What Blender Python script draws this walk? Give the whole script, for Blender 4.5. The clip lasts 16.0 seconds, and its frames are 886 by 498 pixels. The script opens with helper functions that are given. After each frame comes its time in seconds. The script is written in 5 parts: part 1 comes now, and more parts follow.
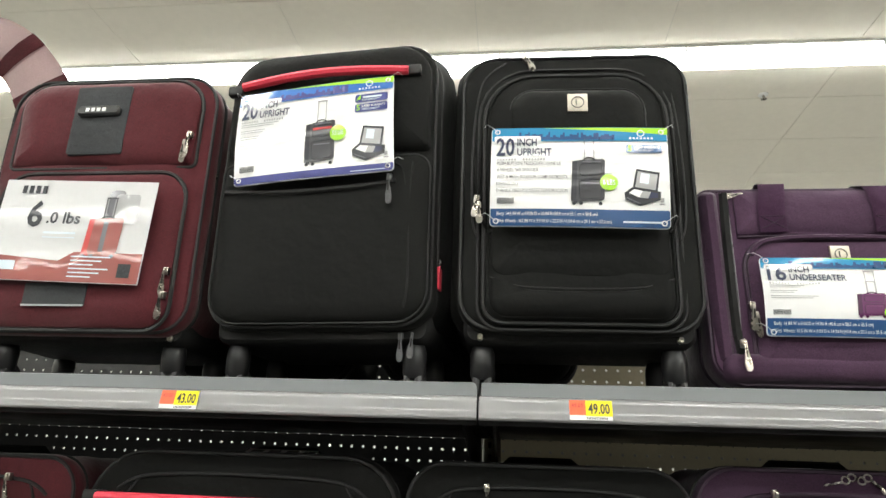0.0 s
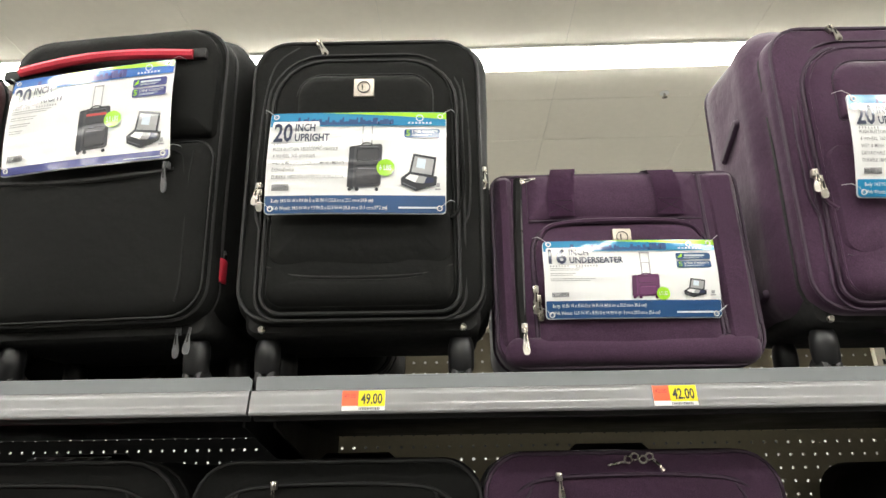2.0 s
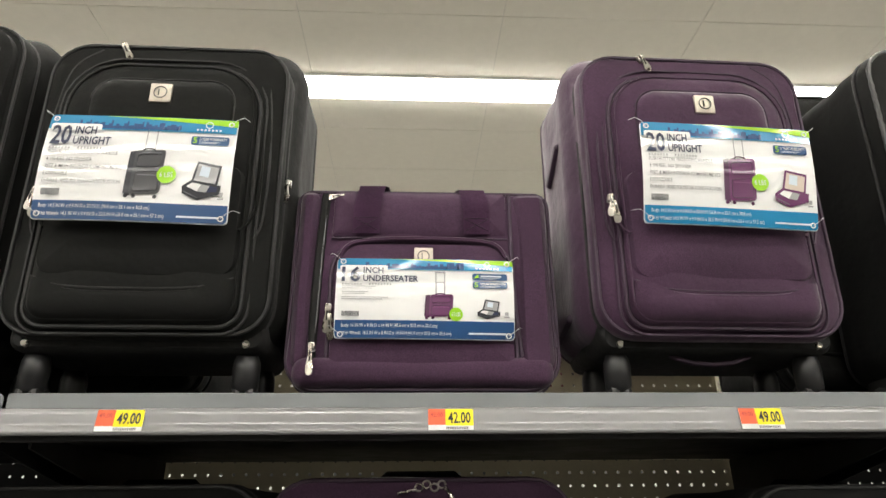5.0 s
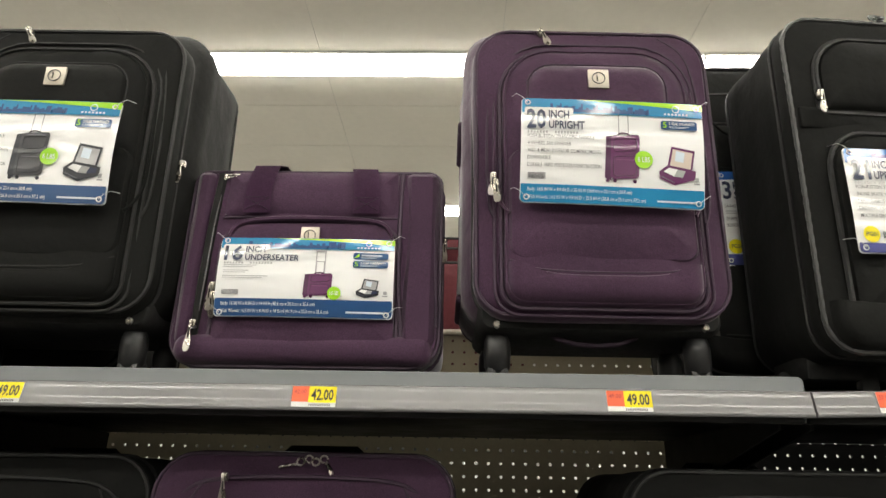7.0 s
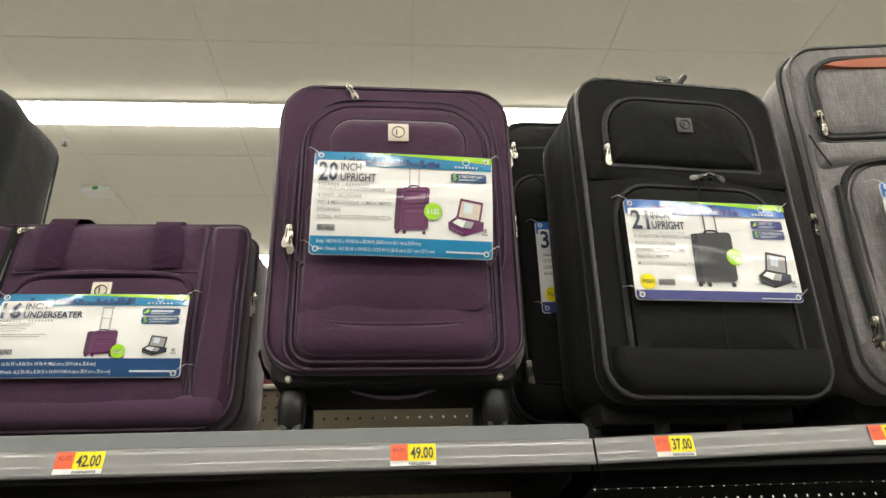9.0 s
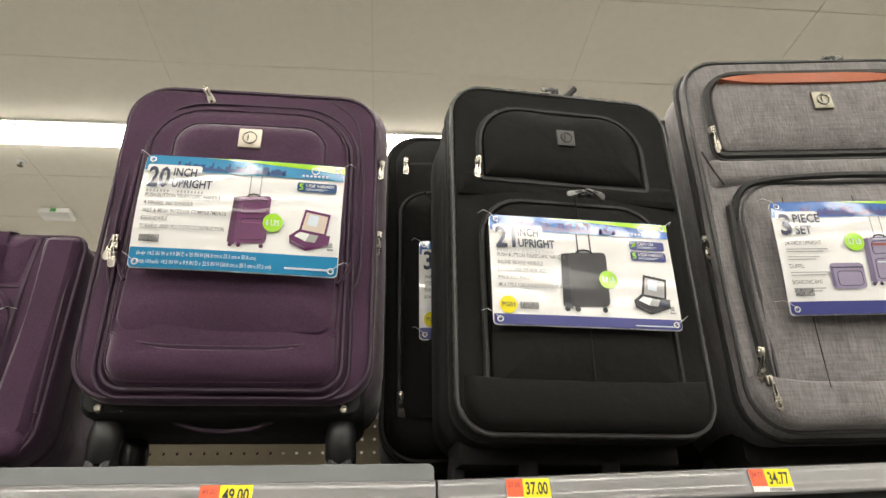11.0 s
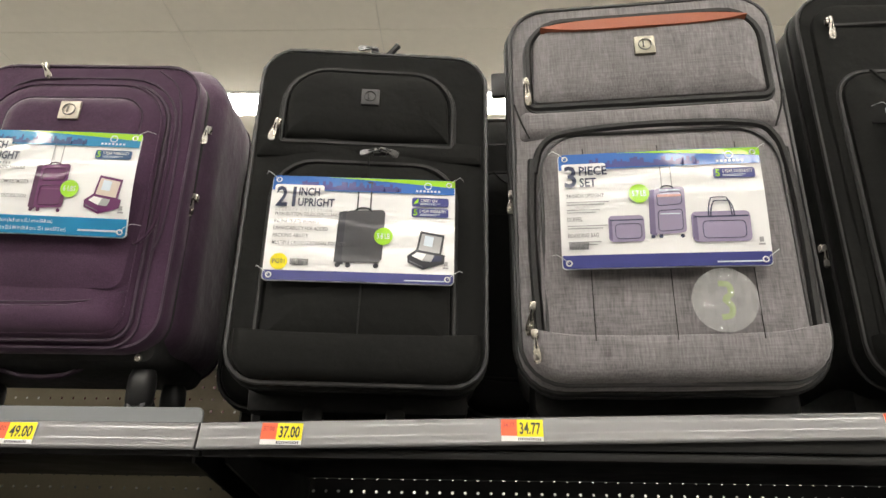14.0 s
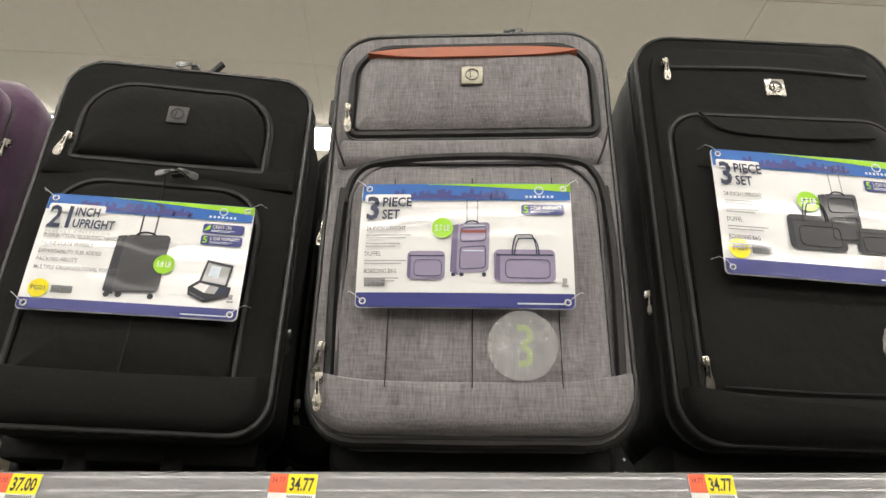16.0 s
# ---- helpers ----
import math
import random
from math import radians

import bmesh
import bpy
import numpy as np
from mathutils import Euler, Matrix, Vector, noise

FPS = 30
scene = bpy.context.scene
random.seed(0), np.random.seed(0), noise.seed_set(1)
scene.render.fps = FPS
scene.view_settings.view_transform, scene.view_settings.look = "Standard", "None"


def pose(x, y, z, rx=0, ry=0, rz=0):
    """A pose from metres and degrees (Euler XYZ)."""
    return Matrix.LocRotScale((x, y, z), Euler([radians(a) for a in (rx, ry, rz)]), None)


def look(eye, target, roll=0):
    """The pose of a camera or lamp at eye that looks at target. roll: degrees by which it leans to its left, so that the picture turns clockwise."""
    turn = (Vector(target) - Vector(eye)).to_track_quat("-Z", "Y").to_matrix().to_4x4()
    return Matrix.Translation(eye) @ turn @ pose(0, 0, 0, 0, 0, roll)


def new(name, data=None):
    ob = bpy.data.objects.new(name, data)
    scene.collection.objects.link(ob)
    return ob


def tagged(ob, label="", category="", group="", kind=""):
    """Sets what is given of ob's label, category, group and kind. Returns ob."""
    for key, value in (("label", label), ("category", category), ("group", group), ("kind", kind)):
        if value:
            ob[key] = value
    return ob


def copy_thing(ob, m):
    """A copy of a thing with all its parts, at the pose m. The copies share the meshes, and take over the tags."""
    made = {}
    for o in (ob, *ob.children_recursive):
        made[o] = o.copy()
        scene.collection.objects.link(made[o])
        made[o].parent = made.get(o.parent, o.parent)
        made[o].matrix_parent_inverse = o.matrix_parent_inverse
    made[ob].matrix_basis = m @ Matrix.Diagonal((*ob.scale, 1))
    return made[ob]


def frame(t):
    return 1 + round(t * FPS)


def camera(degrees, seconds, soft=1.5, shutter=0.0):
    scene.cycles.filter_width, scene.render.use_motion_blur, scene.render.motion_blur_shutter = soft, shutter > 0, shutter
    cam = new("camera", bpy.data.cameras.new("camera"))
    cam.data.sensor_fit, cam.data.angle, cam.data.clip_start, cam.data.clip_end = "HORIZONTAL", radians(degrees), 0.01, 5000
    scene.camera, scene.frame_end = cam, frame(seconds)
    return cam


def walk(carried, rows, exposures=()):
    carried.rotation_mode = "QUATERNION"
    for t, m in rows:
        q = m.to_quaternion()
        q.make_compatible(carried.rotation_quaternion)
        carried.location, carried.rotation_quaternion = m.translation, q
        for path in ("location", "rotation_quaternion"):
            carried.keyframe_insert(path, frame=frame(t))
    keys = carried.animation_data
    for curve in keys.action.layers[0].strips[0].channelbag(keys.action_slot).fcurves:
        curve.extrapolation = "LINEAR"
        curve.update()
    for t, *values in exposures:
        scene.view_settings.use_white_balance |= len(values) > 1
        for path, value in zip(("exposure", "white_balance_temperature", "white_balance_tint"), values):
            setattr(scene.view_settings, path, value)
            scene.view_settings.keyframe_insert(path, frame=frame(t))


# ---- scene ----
cam = camera(70.5, 16.0)
PATH = [
    (0, (0.097, -0.01, 1.394), (-0.119, 1.857, 2.078), 2.2),
    (0.5, (0.132, -0.009, 1.393), (-0.011, 1.864, 2.08), 1.3),
    (1, (0.191, -0.001, 1.386), (0.152, 1.877, 2.073), 0.0),
    (1.5, (0.267, 0.027, 1.396), (0.238, 1.904, 2.084), -0.8),
    (2, (0.335, 0.035, 1.387), (0.293, 1.912, 2.077), -0.8),
    (2.5, (0.386, 0.028, 1.394), (0.27, 1.902, 2.082), 1.3),
    (3, (0.399, 0.028, 1.376), (0.372, 1.889, 2.109), 0.1),
    (3.5, (0.425, 0.035, 1.375), (0.427, 1.909, 2.073), -0.6),
    (4, (0.473, 0.052, 1.368), (0.484, 1.925, 2.069), -1.0),
    (4.5, (0.52, 0.071, 1.366), (0.632, 1.915, 2.133), -1.0),
    (4.7, (0.539, 0.068, 1.376), (0.649, 1.906, 2.157), -0.9),
    (6.8, (0.787, 0.065, 1.379), (0.738, 1.939, 2.078), 1.1),
    (7, (0.804, 0.062, 1.381), (0.766, 1.932, 2.089), 1.0),
    (7.5, (0.844, 0.052, 1.38), (0.848, 1.913, 2.111), 0.6),
    (8, (0.88, 0.045, 1.39), (0.966, 1.889, 2.158), -0.2),
    (8.5, (0.924, 0.056, 1.393), (1.063, 1.876, 2.208), -1.0),
    (9, (1.013, 0.058, 1.385), (1.156, 1.864, 2.234), -2.0),
    (9.5, (1.087, 0.087, 1.391), (1.269, 1.877, 2.265), -1.3),
    (9.7, (1.117, 0.096, 1.386), (1.296, 1.867, 2.298), -1.5),
    (11.8, (1.268, 0.14, 1.404), (1.444, 1.896, 2.346), -1.5),
    (12, (1.297, 0.142, 1.402), (1.472, 1.906, 2.329), -1.0),
    (12.5, (1.384, 0.141, 1.404), (1.502, 1.935, 2.28), -0.9),
    (13, (1.468, 0.126, 1.403), (1.505, 1.94, 2.244), 0.9),
    (13.5, (1.549, 0.092, 1.39), (1.501, 1.912, 2.217), 1.2),
    (14, (1.603, 0.09, 1.384), (1.537, 1.914, 2.203), 1.0),
    (14.5, (1.668, 0.121, 1.384), (1.603, 1.942, 2.21), 2.9),
    (15, (1.714, 0.144, 1.395), (1.717, 1.954, 2.246), 2.1),
    (15.5, (1.773, 0.147, 1.402), (1.798, 1.931, 2.305), 2.2),
    (16, (1.814, 0.153, 1.409), (1.865, 1.918, 2.347), 1.4),
]
walk(cam, [(t, look(eye, target, roll)) for t, eye, target, roll in PATH],
     [(0.0, 0.46, 6480, 6), (1.5, 0.47, 6580, 7), (3.5, 0.32, 6700, 9), (4.5, 0.29, 6760, 9), (7.0, 0.13, 6880, 8), (8.0, 0.08, 6960, 7), (9.5, 0.20, 6980, 7), (12.0, 0.27, 6960, 11), (16.0, 0.22, 6800, 11)])

# ---- world: a closed store interior, only a faint ambient ----
world = bpy.data.worlds.new("store_air")
scene.world = world
world.use_nodes = True
world.node_tree.nodes["Background"].inputs[0].default_value = (0.9, 0.95, 1.0, 1)
world.node_tree.nodes["Background"].inputs[1].default_value = 0.003
TUBE_STRENGTH = 22.0


# ---- materials ----
def nodes_of(name):
    m = bpy.data.materials.new(name)
    m.use_nodes = True
    t = m.node_tree
    return m, t, t.nodes["Principled BSDF"]


def add(t, kind, **sockets):
    n = t.nodes.new(kind)
    for k, v in sockets.items():
        n.inputs[k.replace("_", " ")].default_value = v
    return n


def coords(t, scale):
    tc = t.nodes.new("ShaderNodeTexCoord")
    mp = add(t, "ShaderNodeMapping", Scale=scale)
    t.links.new(tc.outputs["Object"], mp.inputs["Vector"])
    return mp.outputs["Vector"]


def tone(t, vector, scale, low, high, detail=4.0):
    n = add(t, "ShaderNodeTexNoise", Scale=scale, Detail=detail)
    t.links.new(vector, n.inputs["Vector"])
    r = t.nodes.new("ShaderNodeMapRange")
    r.inputs["From Min"].default_value, r.inputs["From Max"].default_value = 0.3, 0.7
    r.inputs["To Min"].default_value, r.inputs["To Max"].default_value = low, high
    t.links.new(n.outputs["Fac"], r.inputs["Value"])
    return r.outputs["Result"], n.outputs["Fac"]


def scaled(t, colour, *factors):
    out = add(t, "ShaderNodeRGB")
    out.outputs[0].default_value = (*colour, 1)
    sock = out.outputs[0]
    for f in factors:
        v = t.nodes.new("ShaderNodeVectorMath")
        v.operation = "SCALE"
        t.links.new(sock, v.inputs[0])
        t.links.new(f, v.inputs["Scale"])
        sock = v.outputs[0]
    return sock


def bump(t, p, height, strength, distance=0.001):
    b = add(t, "ShaderNodeBump", Strength=strength, Distance=distance)
    t.links.new(height, b.inputs["Height"])
    old = p.inputs["Normal"].links
    if old:
        t.links.new(old[0].from_socket, b.inputs["Normal"])
    t.links.new(b.outputs["Normal"], p.inputs["Normal"])


def plain(name, colour, rough=0.5, metal=0.0, vary=0.12, grain=60.0, relief=0.15, coat=0.0):
    m, t, p = nodes_of(name)
    v = coords(t, (1, 1, 1))
    a, _ = tone(t, v, grain * 0.12, 1 - vary, 1 + vary)
    b, h = tone(t, v, grain * 6, 1 - vary * 0.6, 1 + vary * 0.6)
    t.links.new(scaled(t, colour, a, b), p.inputs["Base Color"])
    r, _ = tone(t, v, grain * 0.5, max(rough - 0.06, 0.02), min(rough + 0.08, 1))
    t.links.new(r, p.inputs["Roughness"])
    p.inputs["Metallic"].default_value = metal
    p.inputs["Coat Weight"].default_value = coat
    p.inputs["Coat Roughness"].default_value = 0.06
    bump(t, p, h, relief, 0.0004)
    return m


def fabric(name, colour, rib=420.0, sheen=0.25, rough=0.8):
    """Woven polyester: fine ribs, slight blotches, soft sheen."""
    m, t, p = nodes_of(name)
    v = coords(t, (1, 1, 1))
    a, broad = tone(t, v, 7, 0.82, 1.16)
    b, fine = tone(t, v, 700, 0.7, 1.3, 2.0)
    t.links.new(scaled(t, colour, a, b), p.inputs["Base Color"])
    p.inputs["Roughness"].default_value = rough
    p.inputs["Sheen Weight"].default_value = sheen
    p.inputs["Sheen Roughness"].default_value = 0.4
    p.inputs["Specular IOR Level"].default_value = 0.2
    w = add(t, "ShaderNodeTexWave", Scale=rib * 0.55, Distortion=0.6)
    w.bands_direction = "Z"
    t.links.new(v, w.inputs["Vector"])
    bump(t, p, w.outputs["Fac"], 0.04, 0.0004)
    bump(t, p, fine, 0.3, 0.0006)
    n = add(t, "ShaderNodeTexNoise", Scale=22, Detail=3)
    t.links.new(v, n.inputs["Vector"])
    bump(t, p, n.outputs["Fac"], 0.45, 0.007)
    return m


def heather(name, dark, light):
    """Grey melange cloth with upright and cross slubs."""
    m, t, p = nodes_of(name)
    up, _ = tone(t, coords(t, (1, 1, 0.07)), 420, 0, 1, 3)
    across, _ = tone(t, coords(t, (0.08, 1, 1)), 420, 0, 1, 3)
    broad, _ = tone(t, coords(t, (1, 1, 0.25)), 40, 0, 1, 3)
    s = t.nodes.new("ShaderNodeMath")
    s.operation = "MULTIPLY_ADD"
    t.links.new(across, s.inputs[0])
    s.inputs[1].default_value = 0.3
    s2 = t.nodes.new("ShaderNodeMath")
    s2.operation = "MULTIPLY_ADD"
    t.links.new(up, s2.inputs[0])
    s2.inputs[1].default_value = 0.45
    s3 = t.nodes.new("ShaderNodeMath")
    s3.operation = "MULTIPLY"
    t.links.new(broad, s3.inputs[0])
    s3.inputs[1].default_value = 0.25
    t.links.new(s3.outputs[0], s2.inputs[2])
    t.links.new(s2.outputs[0], s.inputs[2])
    mix = add(t, "ShaderNodeMix")
    mix.data_type = "RGBA"
    mix.inputs["A"].default_value, mix.inputs["B"].default_value = (*dark, 1), (*light, 1)
    for sock in mix.inputs:
        if sock.type == "RGBA" and sock.name == "A":
            sock.default_value = (*dark, 1)
        if sock.type == "RGBA" and sock.name == "B":
            sock.default_value = (*light, 1)
    t.links.new(s.outputs[0], mix.inputs[0])
    t.links.new([o for o in mix.outputs if o.type == "RGBA"][0], p.inputs["Base Color"])
    p.inputs["Roughness"].default_value = 0.85
    p.inputs["Sheen Weight"].default_value = 0.15
    bump(t, p, s.outputs[0], 0.35, 0.0008)
    n = add(t, "ShaderNodeTexNoise", Scale=18, Detail=3)
    t.links.new(coords(t, (1, 1, 1)), n.inputs["Vector"])
    bump(t, p, n.outputs["Fac"], 0.3, 0.006)
    return m


def print_ink(name, colour, wave=0.16, coat=1.0):
    """Laminated print: flat colour under a glossy, slightly buckled film."""
    m, t, p = nodes_of(name)
    v = coords(t, (1, 1, 1))
    a, _ = tone(t, v, 9, 0.96, 1.03)
    t.links.new(scaled(t, colour, a), p.inputs["Base Color"])
    p.inputs["Roughness"].default_value = 0.4
    p.inputs["Coat Weight"].default_value = coat
    p.inputs["Specular IOR Level"].default_value = 0.2
    p.inputs["Coat Roughness"].default_value = 0.06
    n = add(t, "ShaderNodeTexNoise", Scale=11, Detail=1.5)
    t.links.new(v, n.inputs["Vector"])
    b = add(t, "ShaderNodeBump", Strength=wave, Distance=0.012)
    t.links.new(n.outputs["Fac"], b.inputs["Height"])
    t.links.new(b.outputs["Normal"], p.inputs["Coat Normal"])
    return m


def glow(name, colour, strength):
    m, t, p = nodes_of(name)
    p.inputs["Base Color"].default_value = (*colour, 1)
    p.inputs["Emission Color"].default_value = (*colour, 1)
    p.inputs["Emission Strength"].default_value = strength
    return m


BLACK = fabric("black_polyester", (0.0070 * 0.78, 0.0072 * 0.78, 0.0066 * 0.78), 420, 0.03)
BLACK_SOFT = fabric("black_smooth_cloth", (0.0056, 0.0057, 0.0053), 700, 0.03)
# Blacker than the case cloth: shade under the front overhang put into the colour.
BASE = plain("shaded_black_base", (0.0045, 0.0045, 0.0045), 0.7, 0, 0.2, 200, 0.4)
PURPLE = fabric("plum_polyester", (0.056, 0.026, 0.053), 520, 0.35)
PURPLE_WEB = fabric("plum_webbing", (0.074, 0.030, 0.070), 900, 0.3)
MAROON = fabric("maroon_polyester", (0.075, 0.012, 0.017), 520, 0.3)
CHARCOAL = fabric("charcoal_cloth", (0.04, 0.042, 0.045), 500)
GREY = heather("grey_melange_cloth", (0.082, 0.076, 0.078), (0.282, 0.265, 0.273))
TAN = plain("russet_imitation_leather", (0.30, 0.075, 0.03), 0.5, 0, 0.15, 60, 0.3)
PIPING = plain("black_rubber_piping", (0.008, 0.008, 0.008), 0.62)
PURPLE_PIPE = plain("plum_cloth_piping", (0.036, 0.016, 0.036), 0.6)
GREY_PIPE = plain("dark_grey_piping", (0.036, 0.036, 0.037), 0.38)
GRIP = plain("grey_rubber_grip", (0.10, 0.10, 0.105), 0.4)
HOUSING = plain("grey_black_caster_plastic", (0.016, 0.016, 0.017), 0.36)
ZIP = plain("black_zipper_tape", (0.01, 0.01, 0.01), 0.6, 0, 0.2, 300, 0.8)
SEAM = plain("dark_seam_and_gap", (0.006, 0.006, 0.006), 0.9)
PLASTIC = plain("black_moulded_plastic", (0.012, 0.012, 0.0125), 0.42, 0, 0.1, 80, 0.2)
WHEELM = plain("dark_wheel_rubber", (0.025, 0.025, 0.026), 0.55)
STEEL = plain("brushed_nickel", (0.40, 0.375, 0.33), 0.27, 1.0, 0.06, 120, 0.2)
DARKSTEEL = plain("dark_gunmetal", (0.12, 0.12, 0.12), 0.3, 1.0, 0.06, 120, 0.2)
BADGE_DARK = plain("aged_badge_metal", (0.26, 0.245, 0.20), 0.36, 1.0, 0.05, 200, 0.2)
BADGE = plain("satin_badge_metal", (0.42, 0.385, 0.325), 0.42, 1.0, 0.05, 200, 0.2)
RED = plain("red_rubber_grip", (0.62, 0.028, 0.06), 0.5)
CARD = print_ink("white_laminated_card", (0.80, 0.80, 0.80))
MATT_CARD = plain("white_matt_card", (0.78, 0.78, 0.77), 0.55, 0, 0.02, 20, 0.05)
TEAL = print_ink("teal_print", (0.012, 0.22, 0.43))
NAVY = print_ink("navy_print", (0.018, 0.07, 0.19))
INDIGO = print_ink("indigo_print", (0.055, 0.062, 0.23))
COBALT = print_ink("cobalt_print", (0.025, 0.135, 0.46))
LIME = print_ink("lime_print", (0.33, 0.66, 0.03))
INK = print_ink("dark_print", (0.035, 0.037, 0.045), coat=0.3)
TEXTINK = print_ink("soft_dark_print", (0.10, 0.10, 0.11))
GREYINK = print_ink("grey_print", (0.36, 0.36, 0.37))
MIDINK = print_ink("slate_print", (0.15, 0.15, 0.17))
WARMINK = print_ink("warm_pale_print", (0.62, 0.52, 0.46))
NAVYINK = print_ink("dark_navy_print", (0.030, 0.038, 0.080))
DEEPLILAC = print_ink("deep_lilac_print", (0.15, 0.12, 0.22))
PLUMLIGHT = print_ink("light_plum_print", (0.20, 0.05, 0.16))
COALINK = print_ink("coal_print", (0.06, 0.06, 0.066), coat=0.25)
PALEINK = print_ink("pale_print", (0.62, 0.70, 0.78))
YELLOW = print_ink("yellow_print", (0.85, 0.72, 0.01))
LILAC = print_ink("lilac_print", (0.29, 0.245, 0.37))
PLUMLINE = print_ink("plum_line_print", (0.07, 0.012, 0.06))
PLUMINK = print_ink("plum_print", (0.12, 0.02, 0.10))
REDINK = print_ink("red_print", (0.50, 0.05, 0.05))
FADEDRED = print_ink("faded_red_print", (0.30, 0.085, 0.075))
LABEL_Y = plain("label_yellow", (0.90, 0.74, 0.0), 0.5, 0, 0.03, 30, 0.05)
LABEL_R = plain("label_orange", (0.80, 0.12, 0.04), 0.5, 0, 0.05, 30, 0.05)
LABEL_K = plain("label_black", (0.02, 0.02, 0.02), 0.5, 0, 0.05, 30, 0.05)
RAIL = plain("grey_glossy_rail", (0.19, 0.187, 0.191), 0.2, 0.0, 0.025, 4, 0.02, 1.0)
LIP = plain("grey_painted_lip", (0.178, 0.188, 0.197), 0.45, 0.0, 0.03, 5, 0.05)
# Grey steel made near black: the shade beneath the shelves is in the colour.
DECK = plain("shaded_grey_steel", (0.014, 0.014, 0.014), 0.5, 0.1, 0.1, 40, 0.1)
# Dark back panels; in the first bay this colour holds the shade.
PEG_DARK = plain("darkened_pegboard", (0.012, 0.012, 0.012), 0.5, 0, 0.1, 20, 0.1)
PEG = plain("tan_painted_pegboard", (0.225, 0.196, 0.128), 0.5, 0, 0.08, 20, 0.1)
UPRIGHT = plain("cream_painted_upright", (0.50, 0.46, 0.36), 0.5, 0, 0.08, 30, 0.1)
TILE = plain("cream_ceiling_tile", (0.80, 0.765, 0.675), 0.9, 0, 0.03, 3, 0.3)
GRIDM = plain("ceiling_grid_paint", (0.66, 0.64, 0.58), 0.6, 0, 0.03, 30, 0.1)
WALLM = plain("off_white_wall_paint", (0.72, 0.71, 0.68), 0.7, 0, 0.05, 6, 0.1)
DIMWALL = plain("grey_wall_paint", (0.58, 0.57, 0.54), 0.7, 0, 0.08, 6, 0.1)
FLOORM = plain("grey_polished_floor", (0.16, 0.157, 0.15), 0.35, 0, 0.1, 8, 0.05)
WHITE = plain("white_enamel", (0.8, 0.8, 0.78), 0.4, 0, 0.03, 30, 0.05)
GREEN = plain("green_print_paint", (0.05, 0.35, 0.08), 0.5)
NYLON = plain("clear_nylon_loop", (0.75, 0.76, 0.75), 0.25)
TUBE = glow("lit_diffuser", (1.0, 0.985, 0.94), TUBE_STRENGTH)
m_, t_, p_ = nodes_of("clear_sticker_film")
p_.inputs["Base Color"].default_value = (0.9, 0.92, 0.9, 1)
p_.inputs["Roughness"].default_value = 0.06
p_.inputs["Alpha"].default_value = 0.26
p_.inputs["Specular IOR Level"].default_value = 1.0
n_ = add(t_, "ShaderNodeTexNoise", Scale=48, Detail=2)
t_.links.new(coords(t_, (1, 1, 0.4)), n_.inputs["Vector"])
bump(t_, p_, n_.outputs["Fac"], 1.0, 0.012)
FILM = m_


# ---- mesh builders ----
LEAN = [0.0]


def part(name, bm, material, parent=None, label=""):
    me = bpy.data.meshes.new(name)
    if LEAN[0]:
        k = LEAN[0]
        for v in bm.verts:
            v.co.y -= k * v.co.z
    bmesh.ops.recalc_face_normals(bm, faces=bm.faces)
    for f in bm.faces:
        f.smooth = True
    bm.to_mesh(me)
    bm.free()
    me.materials.append(material)
    me.set_sharp_from_angle(angle=radians(38))
    ob = new(name, me)
    if parent:
        ob.parent = parent
    return tagged(ob, label) if label else ob


def box(x0, x1, y0, y1, z0, z1, bevel=0.0, bm=None):
    bm = bm or bmesh.new()
    made = bmesh.ops.create_cube(bm, size=1, matrix=Matrix.LocRotScale(
        ((x0 + x1) / 2, (y0 + y1) / 2, (z0 + z1) / 2), None, (x1 - x0, y1 - y0, z1 - z0)))
    if bevel:
        edges = list({e for v in made["verts"] for e in v.link_edges})
        bmesh.ops.bevel(bm, geom=edges, offset=bevel, segments=2, profile=0.5, affect="EDGES")
    return bm


def outline(cx, cz, w, h, r, inset=0.0, n=6):
    """Rounded rectangle in x, z; r: radius, or radii top-left, top-right, bottom-right, bottom-left."""
    rs = r if isinstance(r, tuple) else (r,) * 4
    w, h = w - 2 * inset, h - 2 * inset
    rs = [min(max(q - inset, 0.0012), w / 2 - 0.0004, h / 2 - 0.0004) for q in rs]
    pts = []
    for (sx, sz, a0), q in zip(((-1, 1, 180), (1, 1, 90), (1, -1, 0), (-1, -1, -90)), rs):
        ox, oz = cx + sx * (w / 2 - q), cz + sz * (h / 2 - q)
        for k in range(n + 1):
            a = radians(a0 - 90 * k / n)
            pts.append((ox + q * math.cos(a), oz + q * math.sin(a)))
    return pts


def dense(pts, step=0.03, closed=True):
    out = []
    m = len(pts)
    for i in range(m if closed else m - 1):
        a, b = pts[i], pts[(i + 1) % m]
        k = max(1, int(math.dist(a, b) / step))
        out += [(a[0] + (b[0] - a[0]) * j / k, a[1] + (b[1] - a[1]) * j / k) for j in range(k)]
    if not closed:
        out.append(pts[-1])
    return out


def loft(rings, cap0=True, cap1=True, bm=None):
    bm = bm or bmesh.new()
    vs = [[bm.verts.new(p) for p in ring] for ring in rings]
    n = len(vs[0])
    for a, b in zip(vs, vs[1:]):
        for i in range(n):
            bm.faces.new((a[i], a[(i + 1) % n], b[(i + 1) % n], b[i]))
    if cap0:
        bm.faces.new(vs[0])
    if cap1:
        bm.faces.new(vs[-1][::-1])
    return bm


